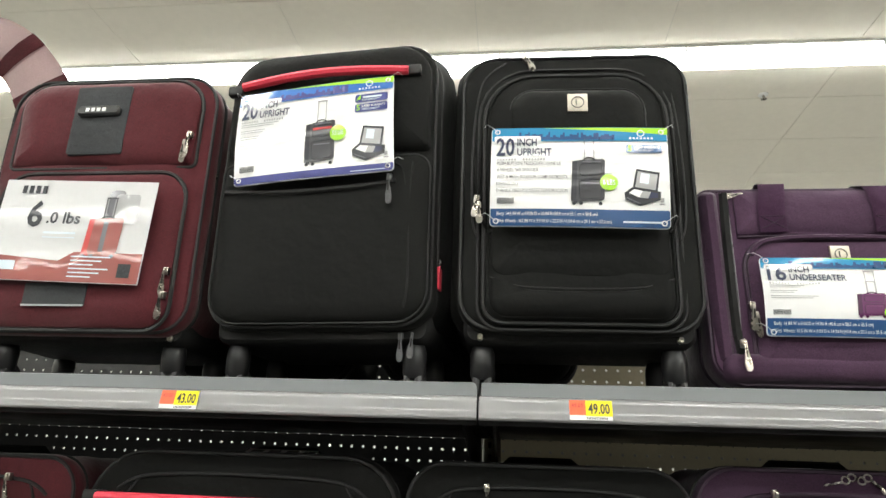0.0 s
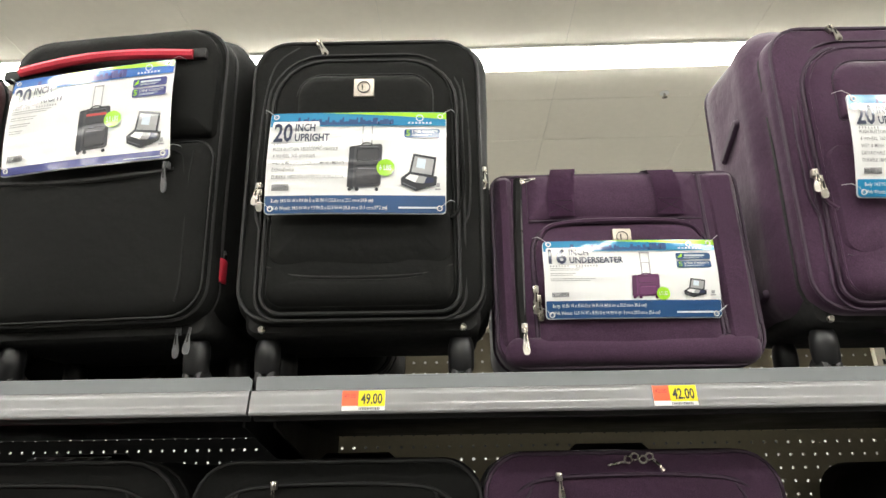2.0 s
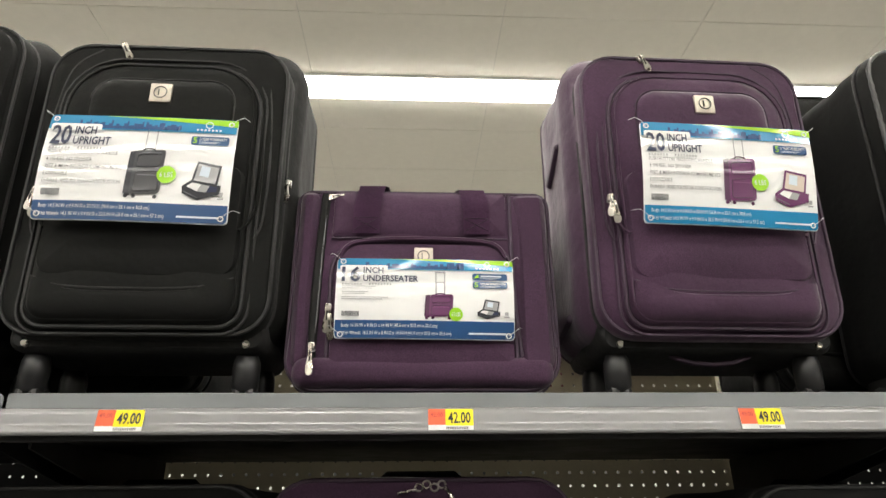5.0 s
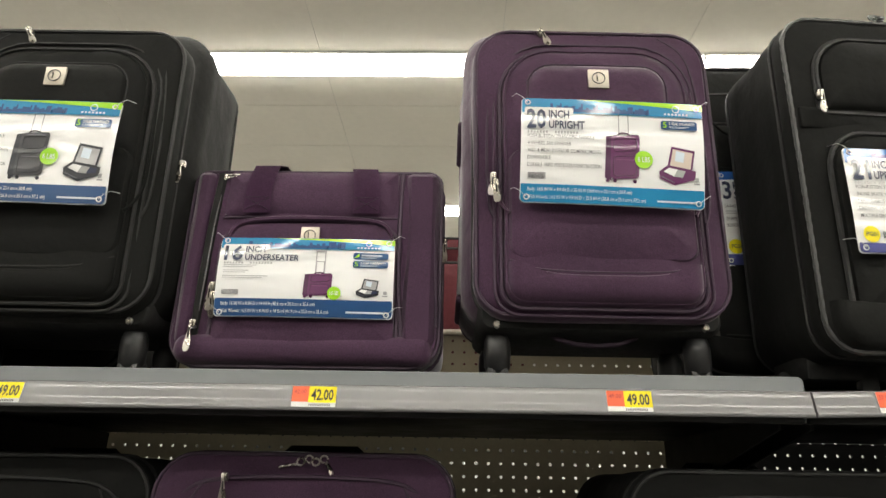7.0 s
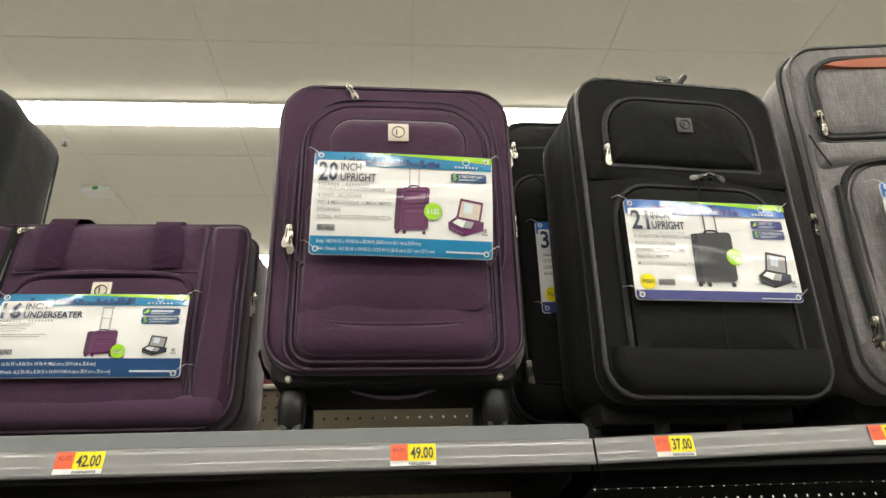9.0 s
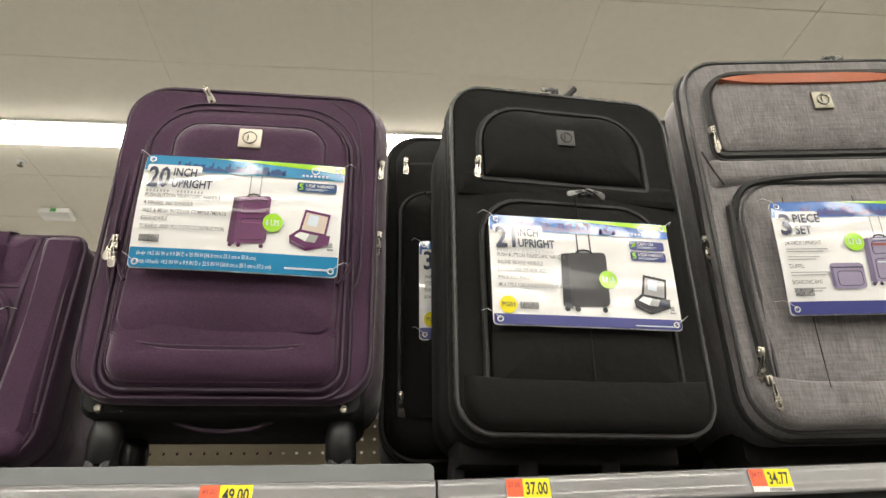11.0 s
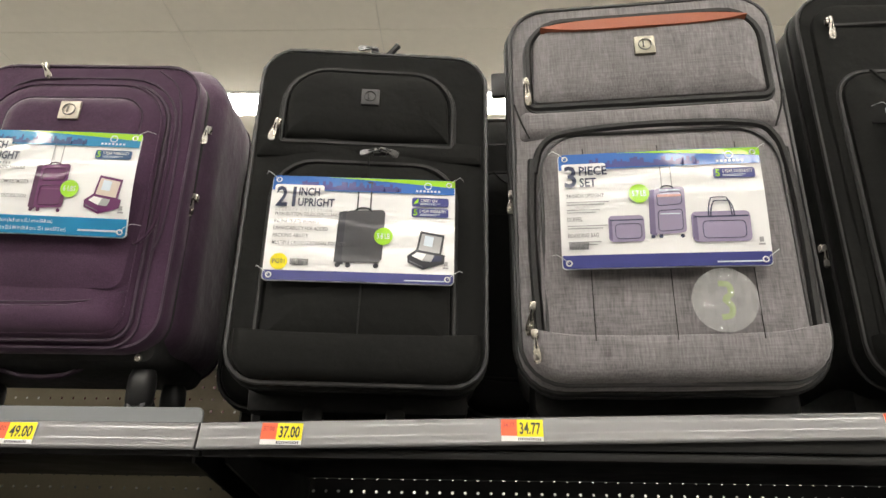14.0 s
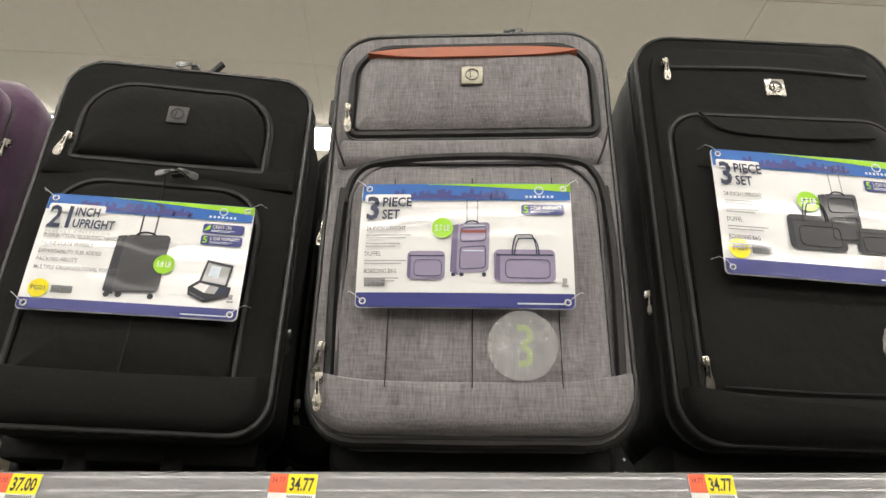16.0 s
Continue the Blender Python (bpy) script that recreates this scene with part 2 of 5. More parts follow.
def pad(cx, cz, w, h, r, profile, soft=0.0, seed=0.0):
    """A cushion: rings of one rounded rectangle at (inset, y)."""
    base = outline(cx, cz, w, h, r)
    m = len(base)
    counts = [max(1, int(math.dist(base[i], base[(i + 1) % m]) / 0.035)) for i in range(m)]
    rings = []
    for entry in profile:
        inset, y = entry[:2]
        gx, gz = entry[2:] if len(entry) > 2 else (0.0, 0.0)
        o = [(cx + (a - cx) * (1 + 2 * gx / w), b + gz * (b - cz + h / 2) / h) for a, b in outline(cx, cz, w, h, r, inset)]
        ring = []
        for i in range(m):
            a, b = o[i], o[(i + 1) % m]
            for j in range(counts[i]):
                f = j / counts[i]
                x, z = a[0] + (b[0] - a[0]) * f, a[1] + (b[1] - a[1]) * f
                d = soft * noise.noise((x * 9 + seed, y * 9, z * 9)) if soft else 0
                ring.append((x + d * 0.7, y + d, z + d * 0.5))
        rings.append(ring)
    return loft(rings)


def tube(pts, r, closed=True, seg=6, twist=False, bm=None):
    """A round cord along points; twist: a braided look by swelling and pinching."""
    bm = bm or bmesh.new()
    pts = [Vector(p) for p in pts]
    n = len(pts)
    rings = []
    for i, p in enumerate(pts):
        a = pts[i - 1] if (closed or i) else p
        b = pts[(i + 1) % n] if (closed or i < n - 1) else p
        d = (b - a).normalized()
        s = d.cross(Vector((0, 1, 0)))
        s = s.normalized() if s.length > 0.01 else Vector((1, 0, 0))
        u = s.cross(d)
        q = r * (1.12 if i % 2 else 0.85) if twist else r
        rings.append([bm.verts.new(p + q * (math.cos(2 * math.pi * k / seg) * s + math.sin(2 * math.pi * k / seg) * u)) for k in range(seg)])
    for i in range(n if closed else n - 1):
        a, b = rings[i], rings[(i + 1) % n]
        for k in range(seg):
            bm.faces.new((a[k], a[(k + 1) % seg], b[(k + 1) % seg], b[k]))
    if not closed:
        bm.faces.new(rings[0])
        bm.faces.new(rings[-1][::-1])
    return bm


def cord(cx, cz, w, h, r, y, thick, step=0.03, twist=False):
    return tube([(x, y, z) for x, z in dense(outline(cx, cz, w, h, r), step)], thick, True, 6, twist)


def curve(points, y, thick, step=0.02):
    """An open cord through a few points, smoothed."""
    out = []
    n = len(points)
    for i in range(n - 1):
        p0, p1, p2, p3 = points[max(i - 1, 0)], points[i], points[i + 1], points[min(i + 2, n - 1)]
        for k in range(6):
            s = k / 6
            out.append(tuple(0.5 * (2 * b + (c - a) * s + (2 * a - 5 * b + 4 * c - d) * s * s + (3 * b - a - 3 * c + d) * s ** 3)
                             for a, b, c, d in zip(p0, p1, p2, p3)))
    out.append(points[-1])
    return tube([(p[0], p[2] if len(p) > 2 else y, p[1]) for p in out], thick, False)


def disc(cx, cz, r, y0, y1, n=20, bevel=0.0):
    ring = lambda q, y: [(cx + q * math.cos(2 * math.pi * k / n), y, cz + q * math.sin(2 * math.pi * k / n)) for k in range(n)]
    return loft([ring(r, y0), ring(r, y1 + bevel), ring(r - bevel, y1)] if bevel else [ring(r, y0), ring(r, y1)])


def zipper_pull(parent, x, z, y, length=0.034, turn=0.0, material=None):
    """Slider with a bail and a drop-shaped tab that has a slot."""
    material = material or STEEL
    bm = box(-0.0045, 0.0045, -0.006, 0.003, -0.006, 0.006, 0.0018)
    box(-0.002, 0.002, -0.0095, -0.005, -0.005, 0.004, 0.0008, bm)
    half = [(0.0021, -0.003), (0.0024, -length * 0.30), (0.0040, -length * 0.50), (0.0054, -length * 0.72), (0.0051, -length * 0.87), (0.0034, -length * 0.97)]
    prof = half + [(0.0, -length)] + [(-a, b) for a, b in half[::-1]]
    tab = loft([[(a * 0.86, -0.0012, b) for a, b in prof], [(a, -0.0004, b) for a, b in prof], [(a, 0.0006, b) for a, b in prof]])
    loft([[(0.0030 * math.cos(k * 0.6283), -0.0016, -length * 0.76 + 0.0048 * math.sin(k * 0.6283)) for k in range(10)], [(0.0037 * math.cos(k * 0.6283), -0.0010, -length * 0.76 + 0.0056 * math.sin(k * 0.6283)) for k in range(10)]], bm=tab)
    hang = Matrix.Translation((0, -0.0092, 0)) @ Matrix.Rotation(radians(4 + 9 * math.sin(37 * x + 53 * z)), 4, "X") @ Matrix.Rotation(radians(14 * math.sin(71 * x + 29 * z)), 4, "Z")
    tab.transform(hang)
    joined = bpy.data.meshes.new("tab")
    tab.to_mesh(joined)
    bm.from_mesh(joined)
    bpy.data.meshes.remove(joined)
    bm.transform(Matrix.Translation((x, y, z)) @ Matrix.Rotation(radians(turn), 4, "Y"))
    pull = part("zipper_pull", bm, material, parent, "shiny nickel zipper pull")
    # dark inlay for the shade inside the tab's slot
    slot = box(-0.0010, 0.0010, -0.0017, -0.0003, -length * 0.52, -length * 0.16)
    slot.transform(Matrix.Translation((x, y, z)) @ Matrix.Rotation(radians(turn), 4, "Y") @ hang)
    part("pull_slot", slot, SEAM, pull)
    return pull


def badge(parent, x, z, y, size=0.031, material=None, ringmat=None):
    """Square badge with a plain ring mark."""
    s = size / 2
    plate = part("badge", box(x - s, x + s, y - 0.002, y + 0.003, z - s, z + s, 0.0014), material or BADGE, parent, "square metal badge with ring mark")
    pts = [(x + s * 0.6 * math.cos(a), y - 0.0032, z + s * 0.6 * math.sin(a)) for a in np.linspace(0, 2 * math.pi, 21)[:-1]]
    bm = tube(pts, s * 0.055)
    tube([(x - s * 0.15, y - 0.0032, z - s * 0.32), (x - s * 0.15, y - 0.0032, z + s * 0.3)], s * 0.06, False, 5, bm=bm)
    part("badge_mark", bm, ringmat or DARKSTEEL, plate)
    return plate


def lower_shell(bag, w, depth, zb, rivets=0.146, wheels=True, material=None):
    """Recessed plastic-trimmed base of a case, with its wheels."""
    part("base_panel", pad(0, zb + 0.018, w - 0.016, 0.064, 0.02, [(0.006, depth - 0.01), (0, depth - 0.02), (0, 0.032), (0.006, 0.024), (0.03, 0.022)]), material or BASE, bag, "black cloth base panel")
    for s in (-1, 1):
        if rivets:
            part("rivet", disc(s * rivets, zb - 0.004, 0.0052, 0.026, 0.0185, 14, 0.0015), STEEL, bag, "round nickel rivet")
        for y, front in ((0.05, 1), (depth - 0.05, 0)):
            if wheels:
                x = s * (w / 2 - 0.037)
                ring = lambda q, z: [(x + q * 1.0 * math.cos(2 * math.pi * k / 14), y + 0.004 + q * 0.95 * math.sin(2 * math.pi * k / 14), z) for k in range(14)]
                part("wheel_housing", loft([ring(0.015, 0.028), ring(0.0185, 0.034), ring(0.0195, 0.058), ring(0.0185, 0.070), ring(0.014, zb - 0.010)]), HOUSING, bag, "black moulded caster housing")
                bm = bmesh.new()
                for dx in (-0.009, 0.009):
                    rr = lambda q, xx: [(xx, y + 0.01 + q * math.cos(2 * math.pi * k / 16), 0.0215 + q * math.sin(2 * math.pi * k / 16)) for k in range(16)]
                    loft([rr(0.012, x + dx - 0.0065), rr(0.0195, x + dx - 0.005), rr(0.0215, x + dx), rr(0.0195, x + dx + 0.005), rr(0.012, x + dx + 0.0065)], bm=bm)
                for v in bm.verts:
                    v.co.z = max(v.co.z, 0.0005)
                part("wheel", bm, WHEELM, bag, "twin black rubber caster wheel")


def case_body(bag, w, zb, zt, r, depth, cloth, pipe, seed, front=0.0, grow=(0.0, 0.0), pipe_r=0.0032, twist=False):
    """Main box of a soft case: body, front cord, expansion zip and rear cord. grow: by how much the rear body is wider and taller."""
    cz, h = (zb + zt) / 2, zt - zb
    gx, gz = grow
    prof = [(0.03, depth + 0.004, gx, gz), (0.010, depth, gx, gz), (0.0, depth - 0.02, gx, gz), (0.001, depth * 0.75, gx * 1.05, gz), (0.003, depth * 0.55, gx, gz), (0.0, depth * 0.36, gx, gz), (0.001, depth * 0.27, gx * 0.95, gz * 0.95), (0.004, depth * 0.19, gx * 0.6, gz * 0.6), (0.003, 0.030, gx * 0.15, gz * 0.15), (-0.001, 0.018, 0, 0), (0.002, 0.004, 0, 0), (0.008, -0.002, 0, 0), (0.03, front - 0.005, 0, 0), (0.07, front - 0.008, 0, 0), (0.11, front - 0.009, 0, 0)]
    part("body", pad(0, cz, w, h, r, prof, 0.005, seed), cloth, bag)
    part("piping", cord(0, cz, w - 0.006, h - 0.006, r, 0.0, pipe_r, 0.009 if twist else 0.03, twist), pipe, bag, "dark piping round the front edge")
    part("expansion_zip", cord(0, cz, w - 0.001, h - 0.001, r, 0.030, 0.0028), ZIP, bag, "black zipper round the sides")
    part("piping", cord(0, cz + gz / 2, w + 2 * gx - 0.004, h + gz - 0.004, r, depth - 0.012, 0.0024), pipe, bag)


def bag_root(x, y, yaw=0.0, z=1.5055):
    e = new("suitcase")
    e.empty_display_size = 0.1
    e.matrix_basis = pose(x, y, z, 0, 0, yaw)
    return e


# ---- the building ----
CEIL, EAST, WEST, NORTH, SOUTH = 4.12, 13.0, -11.0, 13.0, -10.0
ROW, UNIT = 2.44, 1.219


def structure(name, bm, material, label, category):
    return tagged(part(name, bm, material), label, category, kind="structure")


structure("floor", box(WEST, EAST, SOUTH, NORTH, -0.1, 0.0), FLOORM, "grey polished concrete store floor", "floor")
structure("wall_north", box(WEST, EAST, NORTH, NORTH + 0.15, 0.0, CEIL), WALLM, "plain off-white painted store wall", "wall")
structure("wall_south", box(WEST, EAST, SOUTH - 0.15, SOUTH, 0.0, CEIL), DIMWALL, "plain grey painted store wall", "wall")
# Added out of view behind the aisle to keep bounced light off the shelves.
structure("wall_bounce_stop", box(-6.0, 8.0, -1.55, -1.45, 0.0, 1.75), plain("bounce_stop_dark", (0.045, 0.043, 0.04), 0.7, 0, 0.2, 6, 0.1), "dark unseen partition added to cut bounced light", "wall")
structure("wall_east", box(EAST, EAST + 0.15, SOUTH, NORTH, 0.0, CEIL), DIMWALL, "plain grey painted store wall", "wall")
structure("wall_west", box(WEST - 0.15, WEST, SOUTH, NORTH, 0.0, CEIL), DIMWALL, "plain grey painted store wall", "wall")
bm = bmesh.new()
gx = [-0.12 + UNIT * k for k in range(-9, 11)]
gy = [2.97 + 0.6096 * k for k in range(-21, 17)]
for x0, x1 in zip(gx, gx[1:]):
    for y0, y1 in zip(gy, gy[1:]):
        d = 0.0015 * random.random()
        zz = [CEIL + d * random.random() for _ in range(4)]
        low = [bm.verts.new(p) for p in ((x0 + 0.002, y0 + 0.002, zz[0]), (x1 - 0.002, y0 + 0.002, zz[1]), (x1 - 0.002, y1 - 0.002, zz[2]), (x0 + 0.002, y1 - 0.002, zz[3]))]
        up = [bm.verts.new((v.co.x, v.co.y, CEIL + 0.010)) for v in low]
        bm.faces.new(low)
        for i in range(4):
            bm.faces.new((low[i], low[(i + 1) % 4], up[(i + 1) % 4], up[i]))
structure("ceiling", bm, TILE, "cream suspended ceiling of large tiles", "ceiling")
structure("ceiling_grid", box(WEST, EAST, SOUTH, NORTH, CEIL + 0.005, CEIL + 0.1), GRIDM, "cream metal ceiling grid behind the tiles", "ceiling")

# continuous rows of strip lights
lamp = new("ceiling_light")
tagged(lamp, "long white fluorescent strip light on the ceiling", "ceiling light", "rows of strip lights")
part("housing", box(-UNIT / 2 + 0.002, UNIT / 2 - 0.002, -0.121, 0.121, -0.024, -0.001, 0.003), WHITE, lamp)
bm = bmesh.new()
prof = [(-0.117, -0.023), (-0.117, -0.030), (-0.106, -0.037), (0.106, -0.037), (0.117, -0.030), (0.117, -0.023)]
loft([[(-UNIT / 2 + 0.006, a, b) for a, b in prof], [(UNIT / 2 - 0.006, a, b) for a, b in prof]], bm=bm)
part("diffuser", bm, TUBE, lamp, "glowing white diffuser")
part("end_clip", box(-UNIT / 2 - 0.006, -UNIT / 2 + 0.006, -0.124, -0.104, -0.062, -0.010, 0.003), WHITE, lamp)
first = True
for j in range(-5, 3):
    for k in range(-8, 10):
        m = pose(0.02 + UNIT * (k + 0.5), 3.655 + ROW * j, CEIL)
        if first:
            lamp.matrix_basis, first = m, False
        else:
            copy_thing(lamp, m)

for x, y in ((-1.40, 4.02), (1.94, 4.14)):
    s = new("sprinkler_head")
    s.matrix_basis = pose(x, y, CEIL)
    ring = lambda q, z: [(q * math.cos(2 * math.pi * k / 16), q * math.sin(2 * math.pi * k / 16), z) for k in range(16)]
    part("escutcheon", loft([ring(0.035, -0.0005), ring(0.035, -0.004), ring(0.02, -0.009)]), WHITE, s)
    part("deflector", loft([ring(0.009, -0.009), ring(0.009, -0.035), ring(0.02, -0.038), ring(0.02, -0.041)]), STEEL, s)
    tagged(s, "small white sprinkler head on the ceiling", "sprinkler")
s = new("ceiling_sign")
s.matrix_basis = pose(-1.45, 4.71, CEIL)
part("sign_body", box(-0.12, 0.12, -0.07, 0.07, -0.05, -0.001, 0.008), WHITE, s)
part("sign_mark", box(-0.022, 0.022, -0.0735, -0.0705, -0.042, -0.012), GREEN, s, "small green mark")
tagged(s, "small white ceiling unit with a green mark", "ceiling sign")

# ---- the gondola: uprights, pegboards, shelves ----
BACK = 1.45
SEAMS = [0.05 + UNIT * k for k in (-1, 0, 1, 2)]


def pegboard(x0, x1, z0, z1, pitch=0.0254, hole=0.0032):
    """A sheet with real round holes."""
    bm = bmesh.new()
    nx, nz = int((x1 - x0) / pitch), int((z1 - z0) / pitch)
    px, pz = (x1 - x0) / nx, (z1 - z0) / nz
    grid = {(i, j): bm.verts.new((x0 + px * i, BACK, z0 + pz * j)) for i in range(nx + 1) for j in range(nz + 1)}
    for i in range(nx):
        for j in range(nz):
            cx, cz = x0 + px * (i + 0.5), z0 + pz * (j + 0.5)
            ring = [bm.verts.new((cx + hole * math.cos(a), BACK, cz + hole * math.sin(a))) for a in (math.pi / 4 * k for k in range(8))]
            deep = [bm.verts.new((v.co.x, BACK + 0.003, v.co.z)) for v in ring]
            c = [grid[i + 1, j + 1], grid[i, j + 1], grid[i, j], grid[i + 1, j]]
            for q in range(4):
                a = (2 * q + 1) % 8
                bm.faces.new((c[q], ring[a], ring[a - 1] if q else ring[0]))
                bm.faces.new((c[q], ring[(a + 1) % 8], ring[a]))
                bm.faces.new((c[q], c[(q + 1) % 4], ring[(a + 1) % 8]))
            for q in range(8):
                bm.faces.new((ring[q], ring[(q + 1) % 8], deep[(q + 1) % 8], deep[q]))
    return bm


for k, x in enumerate(SEAMS[:-1]):
    g = new("gondola_bay")
    part("pegboard", pegboard(x + 0.016, x + UNIT - 0.016, 1.18, 1.70), PEG if k == 1 else PEG_DARK, g, "tan perforated back panel" if k == 1 else "darkened perforated back panel")
    part("lower_back", box(x + 0.016, x + UNIT - 0.016, BACK, BACK + 0.01, 0.10, 1.18), PEG if k == 1 else PEG_DARK, g)
    part("top_cap", box(x + 0.014, x + UNIT - 0.014, BACK - 0.006, BACK + 0.03, 1.70, 1.712, 0.003), UPRIGHT, g)
    part("base_deck", box(x + 0.004, x + UNIT - 0.004, 0.86, BACK - 0.002, 0.0, 0.13, 0.006), DECK, g)
    tagged(g, "tan metal gondola bay with perforated back panel" if k == 1 else "metal gondola bay with darkened perforated back panel", "store shelving", "gondola bays")
for x in SEAMS:
    u = new("gondola_upright")
    part("post", box(x - 0.015, x + 0.015, BACK - 0.012, BACK + 0.035, 0.0, 1.72, 0.003), UPRIGHT, u)
    # dark bars on the post stand for the shade inside its slots
    bm = bmesh.new()
    for j in range(40):
        box(x - 0.003, x + 0.003, BACK - 0.0135, BACK - 0.0125, 0.62 + j * 0.0254, 0.632 + j * 0.0254, 0, bm)
    part("slots", bm, SEAM, u)
    tagged(u, "cream slotted steel gondola upright", "upright", "gondola uprights")

RAIL_PROFILE = [(0.905, 1.4705), (0.8952, 1.4702), (0.8932, 1.4712), (0.8922, 1.4732), (0.8924, 1.4756), (0.8936, 1.4775),
                (0.8948, 1.4860), (0.8964, 1.4960), (0.8972, 1.5010), (0.8980, 1.5034), (0.9005, 1.5047), (0.9060, 1.5045)]


def channel_rise(x):
    """The price channel of the third bay is clipped on slightly askew."""
    return 0.001 + 0.026 * (x - 1.30) if x > SEAMS[2] else 0.0


def shelf(x0, x1, top, lip, askew=False):
    e = new("display_shelf")
    part("deck", box(x0 + 0.002, x1 - 0.002, 0.9065, BACK - 0.014, top - 0.028, top, 0.002), DECK, e, "grey steel shelf deck")
    bm = bmesh.new()
    d = top - 1.505
    loft([[(x, a, b + d + (channel_rise(x) if askew else 0.0)) for a, b in RAIL_PROFILE] for x in (x0 + 0.0015, x1 - 0.0015)], bm=bm)
    part("price_rail", bm, RAIL, e, "glossy grey price channel")
    # Added dark strip for the shade beneath the channel.
    part("under_shade", box(x0 + 0.0016, x1 - 0.0016, 0.915, 0.930, top - 0.040, top - 0.0285, 0.002), DECK, e)
    if lip:
        bm = pad((x0 + x1) / 2 + 0.001, top + 0.0085, x1 - x0 - 0.006, 0.022, (0.002, 0.008, 0.002, 0.002), [(0.001, 0.9115), (0, 0.9105), (0, 0.9075), (0.001, 0.9065)])
        part("front_lip", bm, LIP, e, "raised grey front lip")
    for s in (x0 + 0.022, x1 - 0.022):
        prof = [(0.95, top - 0.045), (0.95, top - 0.029), (BACK - 0.014, top - 0.029), (BACK - 0.014, top - 0.14)]
        part("bracket", loft([[(s - 0.002, a, b) for a, b in prof], [(s + 0.002, a, b) for a, b in prof]]), DECK, e)
    return tagged(e, "grey steel store shelf with price channel", "shelf", "gondola shelves")


for i, (x0, x1) in enumerate(zip(SEAMS, SEAMS[1:])):
    shelf(x0, x1, 1.505, i < 2, i == 2)
    shelf(x0, x1, 0.84, False)


# ---- writing ----
def lettering(items, y):
    """items: (text, x, z, width, height); each is fitted to its box, lower left corner at x, z."""
    bm = bmesh.new()
    for text, x, z, w, h in items:
        cu = bpy.data.curves.new("letters", "FONT")
        cu.body, cu.resolution_u, cu.offset = text, 2, 0.022 if h > 0.009 else 0.004
        tmp = bpy.data.objects.new("letters", cu)
        me = bpy.data.meshes.new_from_object(tmp)
        bpy.data.objects.remove(tmp)
        if not me.vertices:
            continue
        co = np.array([v.co[:] for v in me.vertices])
        lo, hi = co.min(0), co.max(0)
        m = Matrix(((w / max(hi[0] - lo[0], 1e-6), 0, 0, x), (0, 0, 1, y), (0, h / max(hi[1] - lo[1], 1e-6), 0, z), (0, 0, 0, 1))) @ Matrix.Translation((-lo[0], -lo[1], 0))
        me.transform(m)
        bm.from_mesh(me)
        bpy.data.meshes.remove(me)
    return bm


def patch(rects, y, step=0.04):
    """Flat printed rectangles x0, z0, x1, z1, cut fine enough to bend."""
    bm = bmesh.new()
    for x0, z0, x1, z1 in rects:
        n = max(1, int((x1 - x0) / step))
        row = [[bm.verts.new((x0 + (x1 - x0) * i / n, y, z)) for z in (z0, z1)] for i in range(n + 1)]
        for a, b in zip(row, row[1:]):
            bm.faces.new((a[0], b[0], b[1], a[1]))
    return bm


def each(name, makers, material, parent, w=None, h=None, bulge=0.0, label=""):
    """One part for each printed piece."""
    for bm in makers:
        part(name, bent(bm, w, h, bulge) if w else bm, material, parent, label)


def poly(shapes, y):
    bm = bmesh.new()
    for pts in shapes:
        bm.faces.new([bm.verts.new((a, y, b)) for a, b in pts])
    return bm


def circle(x, z, r, n=20):
    return [(x + r * math.cos(2 * math.pi * k / n), z + r * math.sin(2 * math.pi * k / n)) for k in range(n)]


def bent(bm, w, h, bulge):
    """Bends flat print with its card: bowed across, curled a little from top to bottom."""
    if bulge:
        for axis, size, steps in ((0, w, 10), (2, h, 8)):
            lo, hi = min(v.co[axis] for v in bm.verts), max(v.co[axis] for v in bm.verts)
            if hi - lo > 0.12 * size:
                for k in range(1, steps):
                    at = size * k / steps
                    if lo < at < hi:
                        co, no = [0, 0, 0], [0, 0, 0]
                        co[axis], no[axis] = at, 1
                        bmesh.ops.bisect_plane(bm, geom=list(bm.verts) + list(bm.edges) + list(bm.faces), plane_co=co, plane_no=no)
    bmesh.ops.triangulate(bm, faces=[f for f in bm.faces if len(f.verts) > 4])
    for v in bm.verts:
        u, s = min(max(v.co.x / w, 0), 1), min(max(v.co.z / h, 0), 1)
        v.co.y -= bulge * (math.sin(math.pi * u) * (0.6 + 0.4 * s) + 1.3 * math.sin(math.pi * s) + 0.25 * math.sin(5.0 * u + 3.0 * s))
    return bm


def placed(e, tl, tr, br, bl):
    """Stands a card's own frame on its four corners."""
    tl, tr, br, bl = map(Vector, (tl, tr, br, bl))
    ex = ((tr - tl) + (br - bl)).normalized()
    ez = ((tl - bl) + (tr - br)).normalized()
    ey = ez.cross(ex).normalized()
    ez = ex.cross(ey)
    m = Matrix((ex, ey, ez)).transposed().to_4x4()
    w, h = ((tr - tl).length + (br - bl).length) / 2, ((tl - bl).length + (tr - br).length) / 2
    m.translation = (tl + tr + br + bl) / 4 - ex * w / 2 - ez * h / 2
    e.matrix_basis = m
    return w, h


